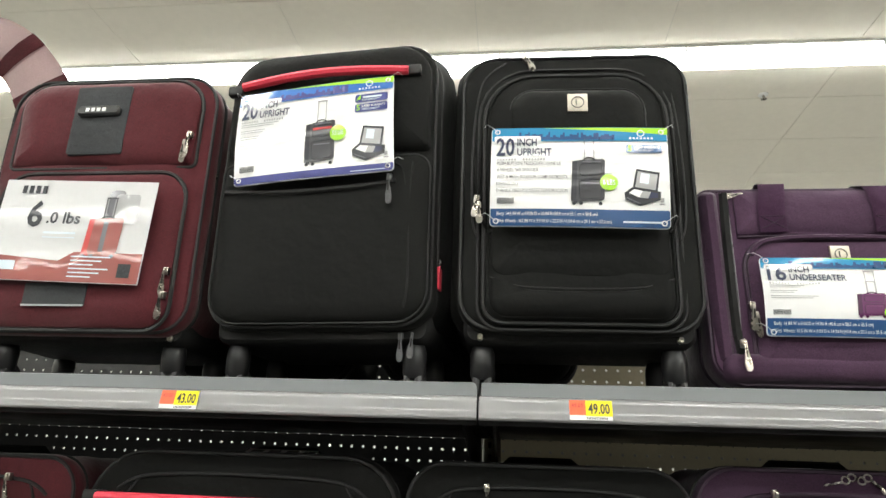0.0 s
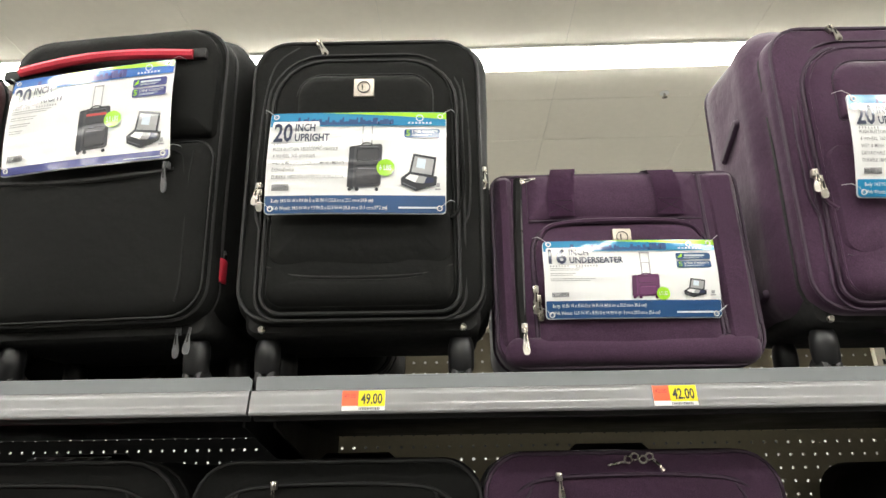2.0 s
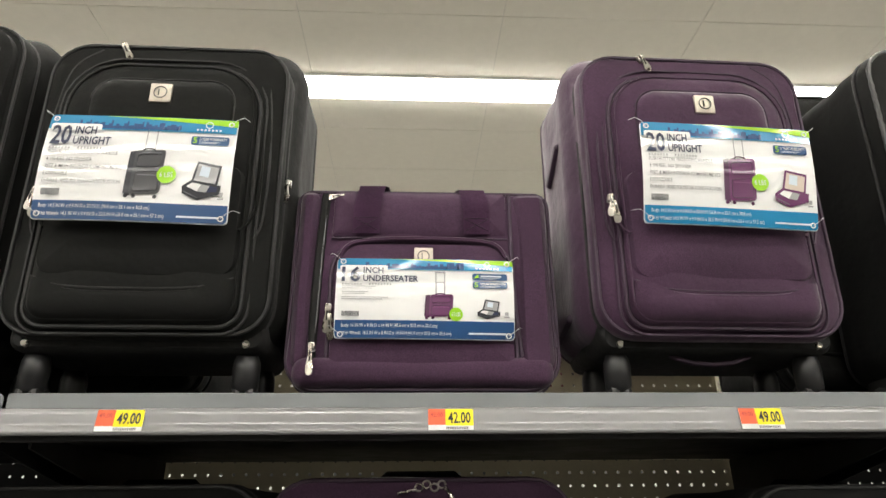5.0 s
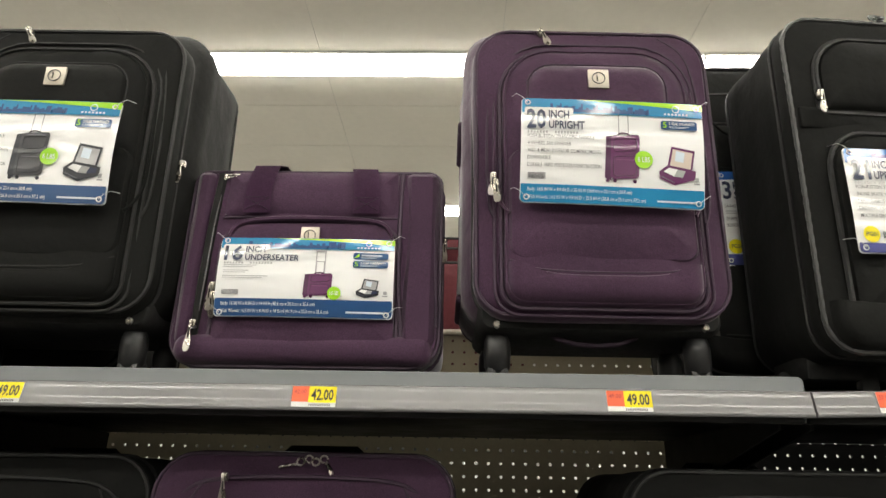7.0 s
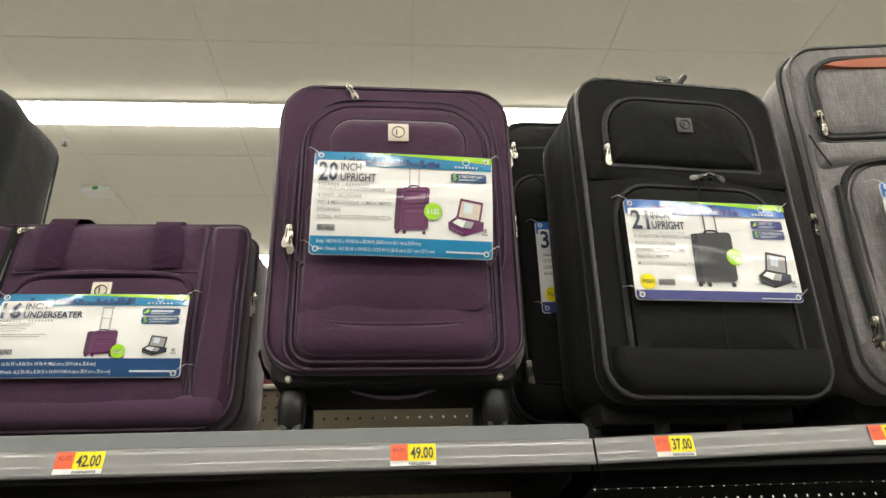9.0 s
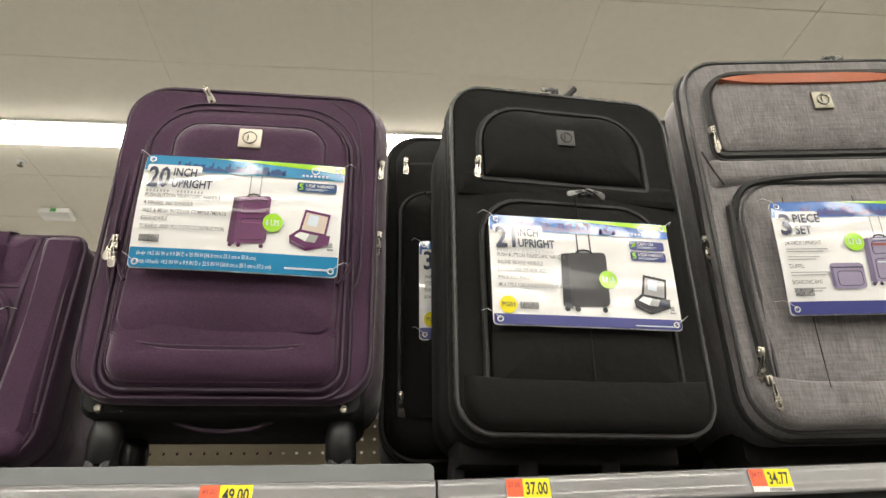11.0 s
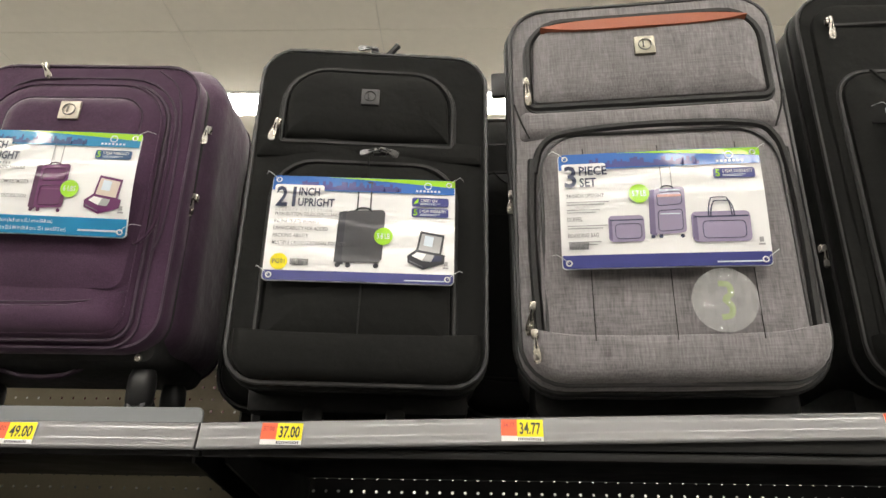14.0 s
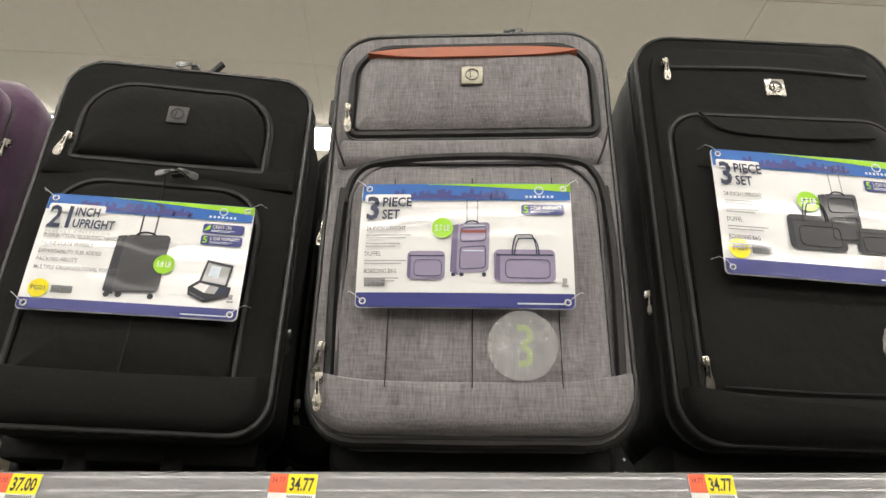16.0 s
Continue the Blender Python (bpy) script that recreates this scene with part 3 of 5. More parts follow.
def case_picture(x, z, w, h, cols, y, e, w_, h_, bulge, handle=True, stripe=None, pockets=True):
    """A printed upright case seen half from the side: pole, grip, side, front, pockets, wheels."""
    face, line, side, shine = cols
    B = lambda bm: bent(bm, w_, h_, bulge)
    top, low = z + h * 0.64, z + h * 0.05
    if handle:
        for a, b, c, d in ((0.40, 0.64, 0.43, 1.0), (0.66, 0.64, 0.69, 0.985), (0.39, 0.975, 0.70, 1.0)):
            part("picture_handle", B(patch([(x + w * a, z + h * b, x + w * c, z + h * d)], y)), GREYINK if pockets else COALINK, e)
        arc = [(x + w * (0.54 + 0.17 * math.cos(a)), top + h * 0.045 * math.sin(a)) for a in np.linspace(0.05, 3.09, 8)]
        part("picture_grip", B(tube([(p[0], y, p[1]) for p in arc], w * 0.018, False, 4)), line, e)
    for a in (0.10, 0.30, 0.84):
        part("picture_wheel", B(poly([circle(x + w * a, low - h * 0.012, w * 0.055, 10)], y + 0.0001)), line, e)
    part("picture", B(poly([[(x + w * 0.02, low + h * 0.02), (x + w * 0.20, low - h * 0.012), (x + w * 0.22, top + h * 0.004), (x + w * 0.06, top - h * 0.012)]], y)), side, e)
    front = [(p[0] + w * 0.05 * (p[1] - low) / h, p[1] + h * 0.03 * (p[0] - x) / w) for p in outline(x + w * 0.56, (top + low) / 2, w * 0.78, top - low, w * 0.09, 0, 3)]
    part("picture", B(poly([front], y - 0.0002)), face, e)
    if pockets:
        for zc, hh in ((0.22, 0.26), (0.50, 0.17)):
            o = [(p[0] + w * 0.04 * (p[1] - low) / h, p[1] + h * 0.03 * (p[0] - x) / w) for p in outline(x + w * 0.56, z + h * zc, w * 0.62, h * hh, w * 0.08, 0, 3)]
            part("picture_line", B(tube([(a, y - 0.0004, b) for a, b in o], w * 0.010, True, 4)), line, e)
        part("picture_shine", B(patch([(x + w * 0.34, top - h * 0.022, x + w * 0.86, top - h * 0.008)], y - 0.0005)), shine, e)
        part("picture_shine", B(patch([(x + w * 0.32, z + h * 0.31, x + w * 0.82, z + h * 0.325)], y - 0.0005)), shine, e)
    if stripe:
        part("picture_stripe", B(patch([(x + w * 0.28, z + h * 0.535, x + w * 0.88, z + h * 0.57)], y - 0.0007)), stripe, e)


def open_picture(x, z, w, h, col, y, e, w_, h_, b):
    """A printed open case: lid with lining, tray and packed clothes."""
    def quad(pts, m, lift=0.0, name="picture"):
        part(name, bent(poly([[(x + w * p, z + h * q) for p, q in pts]], y - lift), w_, h_, b), m, e)
    quad([(0.22, 0.46), (0.34, 1.0), (0.98, 0.90), (0.90, 0.36)], col)
    quad([(0.29, 0.50), (0.38, 0.93), (0.92, 0.84), (0.85, 0.42)], GREYINK if col is INK else WARMINK, 0.0003, "picture_lining")
    quad([(0.42, 0.62), (0.46, 0.88), (0.70, 0.84), (0.66, 0.58)], PALEINK, 0.0005, "picture_lining")
    quad([(0.0, 0.34), (0.22, 0.50), (1.0, 0.38), (0.98, 0.16), (0.42, 0.0), (0.02, 0.16)], col, 0.0002)
    quad([(0.12, 0.34), (0.26, 0.44), (0.50, 0.40), (0.40, 0.22)], CARD, 0.0006, "picture_clothes")
    quad([(0.40, 0.22), (0.50, 0.40), (0.72, 0.37), (0.64, 0.20)], GREYINK, 0.0006, "picture_clothes")
    quad([(0.64, 0.20), (0.72, 0.37), (0.92, 0.34), (0.90, 0.22)], NAVYINK if col is INK else PLUMINK, 0.0006, "picture_clothes")
    quad([(0.06, 0.20), (0.42, 0.055), (0.42, 0.075), (0.06, 0.225)], MIDINK, 0.0005, "picture_line")


def bag_picture(x, z, w, h, cols, y, e, w_, h_, b, strap=False):
    """A printed soft bag: body, lid edge, pocket line, end shade, handles."""
    face, line, side = cols
    B = lambda bm: bent(bm, w_, h_, b)
    part("picture", B(poly([outline(x + w / 2, z + h / 2, w, h, min(w, h) * 0.16, 0, 3)], y)), face, e)
    part("picture", B(poly([[(x + w * 0.01, z + h * 0.12), (x + w * 0.10, z + h * 0.03), (x + w * 0.10, z + h * 0.86), (x + w * 0.03, z + h * 0.90)]], y - 0.0003)), side, e)
    part("picture_line", B(patch([(x + w * 0.05, z + h * 0.80, x + w * 0.97, z + h * 0.85)], y - 0.0004)), line, e)
    part("picture_line", B(tube([(p, y - 0.0005, q) for p, q in outline(x + w * 0.55, z + h * 0.40, w * 0.72, h * 0.56, h * 0.14, 0, 3)], h * 0.011, True, 4)), line, e)
    if strap:
        for k in (0.0, 0.04):
            arc = [(x + w * (0.50 + k + 0.20 * math.cos(a)), z + h * (0.85 + (0.62 - 3 * k) * min(1.0, 1.3 * math.sin(a)))) for a in np.linspace(0.0, math.pi, 12)]
            part("picture_handle", B(tube([(p[0], y - 0.0004, p[1]) for p in arc], h * 0.020, False, 4)), line, e)


def hang_tag(corners, head, words, bullets, weight, foot, boxes=1, style="teal", product="case", ink=NAVYINK, price_code="", label="", foot_h=0.17, bulge=0.004, stripe=None):
    """A laminated product card: bands, skyline, lettering, pictures and nylon loops."""
    e = new("hang_tag")
    W, H = placed(e, *corners)
    band, footer = {"teal": (TEAL, NAVY), "bright": (TEAL, TEAL), "indigo": (COBALT, INDIGO)}[style]
    B = lambda bm: bent(bm, W, H, bulge)
    grid = B(poly([outline(W / 2, H / 2, W, H, 0.006, 0, 4)], 0.0))
    bmesh.ops.solidify(grid, geom=list(grid.faces), thickness=-0.0009)
    part("card", grid, CARD, e, "white laminated card")
    y1, y2, y3 = -0.0014, -0.0018, -0.0022
    part("header_band", B(poly([outline(W / 2, H * 0.9265, W - 0.002, H * 0.145, (0.0055, 0.0055, 0.001, 0.001), 0, 3)], y1)), band, e, "blue printed band")
    rng = random.Random(len(head) * 7 + len(bullets) + int(weight[:1] or 1))
    sky, x = [], W * 0.16
    while x < W * 0.70:
        w = W * rng.uniform(0.008, 0.022)
        sky.append((x, H * 0.866, x + w, H * (0.890 + 0.065 * rng.random())))
        x += w
    skyline = patch(sky, y2)
    bmesh.ops.remove_doubles(skyline, verts=list(skyline.verts), dist=1e-5)
    part("skyline", B(skyline), NAVY if style != "indigo" else INDIGO, e, "printed skyline")
    sweep = [[(W * (0.30 + 0.70 * i / 10), H * (0.994 - 0.07 * (i / 10) ** 1.2)) for i in range(11)] + [(W * 0.999, H * 0.994)]]
    green = poly([[sweep[0][i], sweep[0][i + 1], (sweep[0][i + 1][0], H * 0.995), (sweep[0][i][0], H * 0.995)] for i in range(10)], y2)
    bmesh.ops.remove_doubles(green, verts=list(green.verts), dist=1e-5)
    part("green_sweep", B(green), LIME, e, "lime printed sweep")
    part("footer_band", B(poly([outline(W / 2, H * foot_h / 2 + 0.0005, W - 0.002, H * foot_h - 0.001, (0.001, 0.001, 0.0055, 0.0055), 0, 3)], y1)), footer, e, "dark blue printed band")
    txt = [(head, W * 0.03, H * 0.69, W * (0.105 if len(head) > 1 else 0.06), H * 0.20)]
    wx = 0.15 if len(head) > 1 else 0.105
    for k, wd in enumerate(words):
        txt.append((wd, W * wx, H * (0.80 - 0.105 * k), W * 0.028 * len(wd), H * 0.082))
    part("head_notch", B(poly([outline(W * (0.018 + wx + 0.135) / 2, H * 0.872, W * (wx + 0.135 - 0.018), H * 0.072, 0.003, 0, 3)], y2 - 0.0002)), CARD, e, "white notch behind the heading")
    each("lettering", [lettering([q_], y3) for q_ in txt], ink, e, W, H, bulge)
    z = 0.60
    small = []
    for b, s in bullets:
        if s:
            small.append((b, W * 0.035, H * z, min(W * 0.0125 * len(b), W * 0.40), H * 0.035))
        z -= 0.068
    if small:
        each("lettering", [lettering([q_], y3) for q_ in small], TEXTINK, e, W, H, bulge)
    if price_code == "PG01":
        each("lettering", [lettering([("R E G E N C Y   C O L L E C T I O N", W * 0.035, H * 0.645, W * 0.30, H * 0.026)], y3)], GREYINK, e, W, H, bulge)
        sub = []
    else:
        sub = [(W * (0.035 + 0.0165 * k), H * 0.648, W * (0.035 + 0.0165 * k + 0.009), H * 0.671) for k in range(17) if k not in (7, 8)] if len(head) > 1 else []
    z, lines = 0.60, sub
    for b, s in bullets:
        if not s:
            lines.append((W * 0.035, H * (z + 0.026), W * (0.035 + 0.0085 * len(b)), H * (z + 0.035)))
            lines.append((W * 0.035, H * (z + 0.004), W * (0.035 + 0.0075 * len(b)), H * (z + 0.012)))
        z -= 0.068
    each("small_print", [patch([q_], y3) for q_ in lines], GREYINK, e, W, H, bulge)
    codes = [(W * (0.04 + 0.006 * k) if not price_code else W * (0.14 + 0.006 * k), H * (foot_h + 0.045), W * (0.04 + 0.006 * k + 0.0035) if not price_code else W * (0.14 + 0.006 * k + 0.0035), H * (foot_h + 0.105)) for k in range(16)]
    part("barcode", B(patch(codes, y3)), INK, e)
    if price_code:
        part("yellow_spot", B(poly([circle(W * 0.08, H * (foot_h + 0.08), H * 0.075)], y1)), YELLOW, e, "yellow printed spot")
        each("lettering", [lettering([q_], y3) for q_ in [(price_code, W * 0.048, H * (foot_h + 0.06), W * 0.064, H * 0.04)]], ink, e, W, H, bulge)
    if foot:
        each("lettering", [lettering([q_], y3) for q_ in [(f, W * 0.04, H * (foot_h * (0.56 - 0.40 * k)), W * 0.0085 * len(f), H * foot_h * 0.26) for k, f in enumerate(foot)]], CARD, e, W, H, bulge)
    each("small_print", [patch([q_], y3) for q_ in [(W * 0.74, H * foot_h * 0.28, W * 0.95, H * foot_h * 0.38)]], PALEINK, e, W, H, bulge)
    # brand mark as a plain ring and bars
    ring = bmesh.new()
    a, b = circle(W * 0.85, H * 0.935, H * 0.036), circle(W * 0.85, H * 0.935, H * 0.027)
    va, vb = [ring.verts.new((p[0], y3, p[1])) for p in a], [ring.verts.new((p[0], y3, p[1])) for p in b]
    for i in range(20):
        ring.faces.new((va[i], va[(i + 1) % 20], vb[(i + 1) % 20], vb[i]))
    for i in range(7):
        x = W * (0.785 + 0.02 * i)
        q = [ring.verts.new(p) for p in ((x, y3, H * 0.872), (x + W * 0.012, y3, H * 0.872), (x + W * 0.012, y3, H * 0.892), (x, y3, H * 0.892))]
        ring.faces.new(q)
    part("brand_mark", B(ring), PALEINK, e, "plain pale ring mark")
    for k in range(boxes):
        z0 = 0.735 - 0.105 * k
        bx = part("info_box", B(poly([outline(W * 0.865, H * (z0 + 0.04), W * 0.20, H * 0.088, 0.003, 0, 3)], y1)), NAVY if style != "indigo" else INDIGO, e, "dark blue info box")
        last = k == boxes - 1
        if last:
            each("lettering", [lettering([q_], y3) for q_ in [("5", W * 0.775, H * (z0 + 0.01), W * 0.022, H * 0.062)]], LIME, e, W, H, bulge)
            each("lettering", [lettering([q_], y3) for q_ in [("5-YEAR WARRANTY", W * 0.808, H * (z0 + 0.038), W * 0.145, H * 0.032)]], CARD, e, W, H, bulge)
        else:
            part("mark", B(poly([[(W * 0.772, H * (z0 + 0.015)), (W * 0.80, H * (z0 + 0.03)), (W * 0.80, H * (z0 + 0.075)), (W * 0.785, H * (z0 + 0.05))]], y3)), LIME, e)
            if price_code:
                each("lettering", [lettering([q_], y3) for q_ in [("CARRY ON", W * 0.812, H * (z0 + 0.038), W * 0.09, H * 0.034)]], CARD, e, W, H, bulge)
            else:
                each("small_print", [patch([q_], y3) for q_ in [(W * 0.812, H * (z0 + 0.038), W * 0.93, H * (z0 + 0.058))]], PALEINK, e, W, H, bulge)
        each("small_print", [patch([q_], y3) for q_ in [(W * 0.808, H * (z0 + 0.022), W * 0.92, H * (z0 + 0.027)), (W * 0.808, H * (z0 + 0.011), W * 0.90, H * (z0 + 0.016))]], PALEINK, e, W, H, bulge)
    f = foot_h
    if product == "set_grey" or product == "set_black":
        grey = product == "set_grey"
        cols = (LILAC, NAVYINK, DEEPLILAC, PALEINK) if grey else (COALINK, INK, INK, MIDINK)
        if grey:
            case_picture(W * 0.43, H * 0.23, W * 0.19, H * 0.66, cols, y1, e, W, H, bulge, True, FADEDRED)
            bag_picture(W * 0.235, H * 0.215, W * 0.175, H * 0.22, cols[:3], y2, e, W, H, bulge)
            bag_picture(W * 0.635, H * 0.20, W * 0.28, H * 0.25, cols[:3], y2, e, W, H, bulge, True)
            spot = (W * 0.395, H * 0.62)
        else:
            case_picture(W * 0.50, H * 0.25, W * 0.21, H * 0.66, cols, y1, e, W, H, bulge)
            bag_picture(W * 0.33, H * 0.22, W * 0.28, H * 0.27, cols[:3], y2, e, W, H, bulge, True)
            bag_picture(W * 0.66, H * 0.22, W * 0.18, H * 0.20, cols[:3], y2, e, W, H, bulge)
            spot = (W * 0.455, H * 0.60)
    elif product == "low":
        case_picture(W * 0.49, H * 0.24, W * 0.17, H * 0.46, (PLUMINK, PLUMLINE, PLUMLINE, PLUMLIGHT), y1, e, W, H, bulge)
        for a, b, c, d in ((0.555, 0.52, 0.561, 0.83), (0.605, 0.52, 0.611, 0.83), (0.553, 0.815, 0.613, 0.835)):
            part("picture_handle", B(patch([(W * a, H * b, W * c, H * d)], y1)), GREYINK, e)
        open_picture(W * 0.79, H * 0.25, W * 0.13, H * 0.24, INK, y1, e, W, H, bulge)
        spot = (W * 0.67, H * 0.30)
    else:
        wide = price_code == "PG01"
        cols = (COALINK, INK, INK, MIDINK) if product == "case" else (PLUMINK, PLUMLINE, PLUMLINE, PLUMLIGHT)
        case_picture(W * (0.36 if wide else 0.45), H * (f + 0.03), W * (0.27 if wide else 0.20), H * (0.84 if wide else 0.70), cols, y1, e, W, H, bulge, True, stripe, not wide)
        open_picture(W * 0.75, H * (f + 0.04), W * 0.20, H * 0.36, INK if product == "case" else PLUMINK, y1, e, W, H, bulge)
        spot = (W * (0.62 if wide else 0.665), H * 0.43)
    part("green_spot", B(poly([circle(*spot, H * 0.082)], y3 - 0.0003)), LIME, e, "lime printed spot")
    if weight:
        each("lettering", [lettering([q_], y3 - 0.0008) for q_ in [(weight, spot[0] - H * 0.055, spot[1] - H * 0.025, H * 0.11, H * 0.05)]], CARD, e, W, H, bulge)
    part("recycling_mark", B(patch([(W * 0.94, H * (f + 0.05), W * 0.97, H * (f + 0.065)), (W * 0.945, H * (f + 0.075), W * 0.965, H * (f + 0.115))], y3)), GREYINK, e)
    for cx, cz, sx, sz in ((0.035, 0.955, -1, 1), (0.965, 0.95, 1, 1), (0.965, 0.05, 1, 1), (0.035, 0.05, -1, 1)):
        part("eyelet", bent(tube([(p[0], y3, p[1]) for p in circle(W * cx, H * cz, 0.0034, 12)], 0.0009), W, H, bulge), CARD, e)
        x, z = W * cx, H * cz
        part("nylon_loop", tube([(x, -0.003, z), (x + sx * 0.008, -0.007, z + 0.006), (x + sx * 0.016, -0.004, z + 0.012), (x + sx * 0.021, 0.010, z + 0.014)], 0.0004, False, 5), NYLON, e, "clear nylon fastener")
    return tagged(e, label, "hang tag", "product cards on the cases")


# ---- cases on the upper shelf ----
def flap(w, z0, top_mid, top_end, r, prof):
    """Kick panel along the foot of a case, its upper edge sagging in the middle."""
    rings = []
    for inset, y in prof:
        a, q = w / 2 - inset, max(r - inset, 0.004)
        arc = [(math.cos(math.pi * k / 12), math.sin(math.pi * k / 12)) for k in range(7)]
        o = [(-a + q - q * c, z0 + inset + q - q * n) for c, n in arc] + [(a - q + q * c, z0 + inset + q - q * n) for c, n in arc[::-1]]
        for k in range(17):
            u = 1 - k / 8
            o.append((a * u, top_mid + (top_end - top_mid) * u ** 4 - inset * 0.25))
        rings.append([(px, y, pz) for px, pz in o])
    return loft(rings)


def seam(bag, pts, y, r=0.0013, m=None):
    return part("seam", curve(pts, y, r), m or SEAM, bag)


def spinner(x, y, yaw, cloth, pipe, seed, label, strap_clips=False, w=0.360, zt=0.551, side_grips=False, lift_loop=False):
    """A 20 inch soft spinner case with a rounded front pocket."""
    LEAN[0] = math.tan(radians(3.5))
    bag = bag_root(x, y, yaw)
    zb = 0.092
    zipm = ZIP if cloth is BLACK else PURPLE_PIPE
    case_body(bag, w, zb, zt, (0.055, 0.055, 0.05, 0.05), 0.215, cloth, pipe, seed, 0.0, (0.015, 0.040))
    lower_shell(bag, w, 0.21, zb)
    part("front_pocket", pad(0, 0.306, 0.276, 0.400, (0.075, 0.075, 0.03, 0.03), [(0, 0.0), (0.0, -0.010), (0.005, -0.016), (0.02, -0.021), (0.06, -0.024), (0.10, -0.025)], 0.004, seed + 3), cloth, bag)
    part("pocket_zip", cord(0, 0.306, 0.284, 0.406, (0.078, 0.078, 0.03, 0.03), -0.008, 0.0032), zipm, bag, "dark curved pocket zipper")
    part("welt", cord(0, 0.308, 0.302, 0.428, (0.086, 0.086, 0.036, 0.036), -0.005, 0.0024), pipe, bag)
    part("piping", cord(0, 0.306, 0.270, 0.392, (0.072, 0.072, 0.03, 0.03), -0.0168, 0.0018), cloth, bag)
    part("top_pad", pad(0.002, 0.424, 0.206, 0.098, (0.036, 0.036, 0.006, 0.006), [(0, -0.020), (0.002, -0.025), (0.008, -0.029), (0.02, -0.032), (0.035, -0.033)], 0.002, seed + 5), cloth, bag)
    part("piping", cord(0.002, 0.424, 0.209, 0.101, (0.038, 0.038, 0.006, 0.006), -0.0225, 0.0013), zipm, bag)
    part("front_panel", pad(0, 0.252, 0.266, 0.172, 0.024, [(0, -0.014), (0.005, -0.023), (0.022, -0.029), (0.05, -0.032)], 0.004, seed + 8), cloth, bag)
    part("kick_band", flap(0.270, 0.108, 0.148, 0.166, 0.028, [(0, -0.008), (0.003, -0.021), (0.009, -0.027), (0.018, -0.031), (0.026, -0.032)]), cloth, bag)
    # dark cord draws the shaded crease above the kick band
    seam(bag, [(-0.132, 0.167, -0.022), (-0.09, 0.152, -0.029), (0.0, 0.1485, -0.0305), (0.09, 0.152, -0.029), (0.132, 0.167, -0.022)], 0, 0.0013, pipe)
    for s in (-1, 1):
        seam(bag, [(s * 0.108, 0.540, -0.001), (s * 0.146, 0.500, -0.004), (s * 0.160, 0.40, -0.004), (s * 0.160, 0.27, -0.005), (s * 0.150, 0.23, -0.007)], -0.008, 0.0020, pipe)
        seam(bag, [(s * 0.147, 0.44, -0.006), (s * 0.150, 0.34, -0.007), (s * 0.149, 0.28, -0.008), (s * 0.141, 0.252, -0.013), (s * 0.131, 0.236, -0.020)], -0.012, 0.0026, cloth)
    badge(bag, 0.002, 0.443, -0.034)
    zipper_pull(bag, -0.153, 0.292, -0.014, 0.032, 7)
    zipper_pull(bag, -0.150, 0.280, -0.017, 0.030, -4)
    zipper_pull(bag, -0.076, 0.545, -0.002, 0.028, -28)
    zipper_pull(bag, w / 2 + 0.004, 0.335, 0.032, 0.034, 3)
    if side_grips:
        zipper_pull(bag, w / 2 + 0.006, 0.455, 0.034, 0.030, 5)
        for z, t in ((0.42, 30), (0.135, 12)):
            bm = pad(0, 0, 0.085, 0.016, 0.008, [(0, 0.0), (0.001, -0.004), (0.004, -0.007)])
            bm.transform(Matrix.Translation((-w / 2 - 0.0145, 0.125, z)) @ Matrix.Rotation(radians(-90), 4, "Z") @ Matrix.Rotation(radians(-t), 4, "Y"))
            part("side_grip", bm, PURPLE_PIPE, bag, "dark plum rubber side grip")
    if lift_loop:
        part("bottom_loop", tube([(x0, 0.05, z0) for x0, z0 in ((-0.075, 0.090), (-0.060, 0.076), (-0.03, 0.068), (0.0, 0.066), (0.03, 0.069), (0.055, 0.078), (0.065, 0.090))], 0.0035, False), PURPLE_PIPE, bag)
    part("top_handle", tube([(x0, 0.12, z0) for x0, z0 in ((-0.07, zt + 0.034), (-0.055, zt + 0.044), (0.055, zt + 0.044), (0.07, zt + 0.034))], 0.006, False), BLACK_SOFT, bag, "padded black carry handle")
    LEAN[0] = 0
    return tagged(bag, label, "suitcase", "soft cases on the shelf")


black_case = spinner(0.197, 0.905, 1, BLACK, PIPING, 1.0, "black soft spinner suitcase with square metal badge")
plum_case = spinner(1.010, 0.905, 1.5, PURPLE, PURPLE_PIPE, 7.0, "plum soft spinner suitcase standing on shelf", side_grips=True, lift_loop=True)

# black case with a red grip bar
LEAN[0] = math.tan(radians(3.5))
bag = bag_root(-0.203, 0.912, -5)
case_body(bag, 0.370, 0.095, 0.580, (0.06, 0.06, 0.05, 0.05), 0.23, BLACK_SOFT, PIPING, 21, 0.0, (0.013, 0.024), 0.0025)
lower_shell(bag, 0.370, 0.245, 0.092, 0)
part("upper_pad", pad(0, 0.474, 0.350, 0.194, (0.06, 0.06, 0.012, 0.012), [(0, 0.0), (0.002, -0.014), (0.010, -0.021), (0.03, -0.025), (0.06, -0.026)], 0.006, 25), BLACK_SOFT, bag)
part("lower_pad", pad(0, 0.236, 0.354, 0.268, (0.02, 0.03, 0.05, 0.05), [(0, 0.0), (0.002, -0.012), (0.010, -0.019), (0.03, -0.023), (0.08, -0.025)], 0.004, 28), BLACK_SOFT, bag)
part("piping", cord(0, 0.236, 0.356, 0.270, (0.02, 0.03, 0.05, 0.05), -0.010, 0.0016), PIPING, bag)
part("lower_pocket_zip", curve([(-0.165, 0.316, -0.02), (-0.05, 0.308, -0.027), (0.06, 0.312, -0.027), (0.125, 0.320, -0.022)], -0.024, 0.0042), ZIP, bag, "black zipper along the lower pocket")
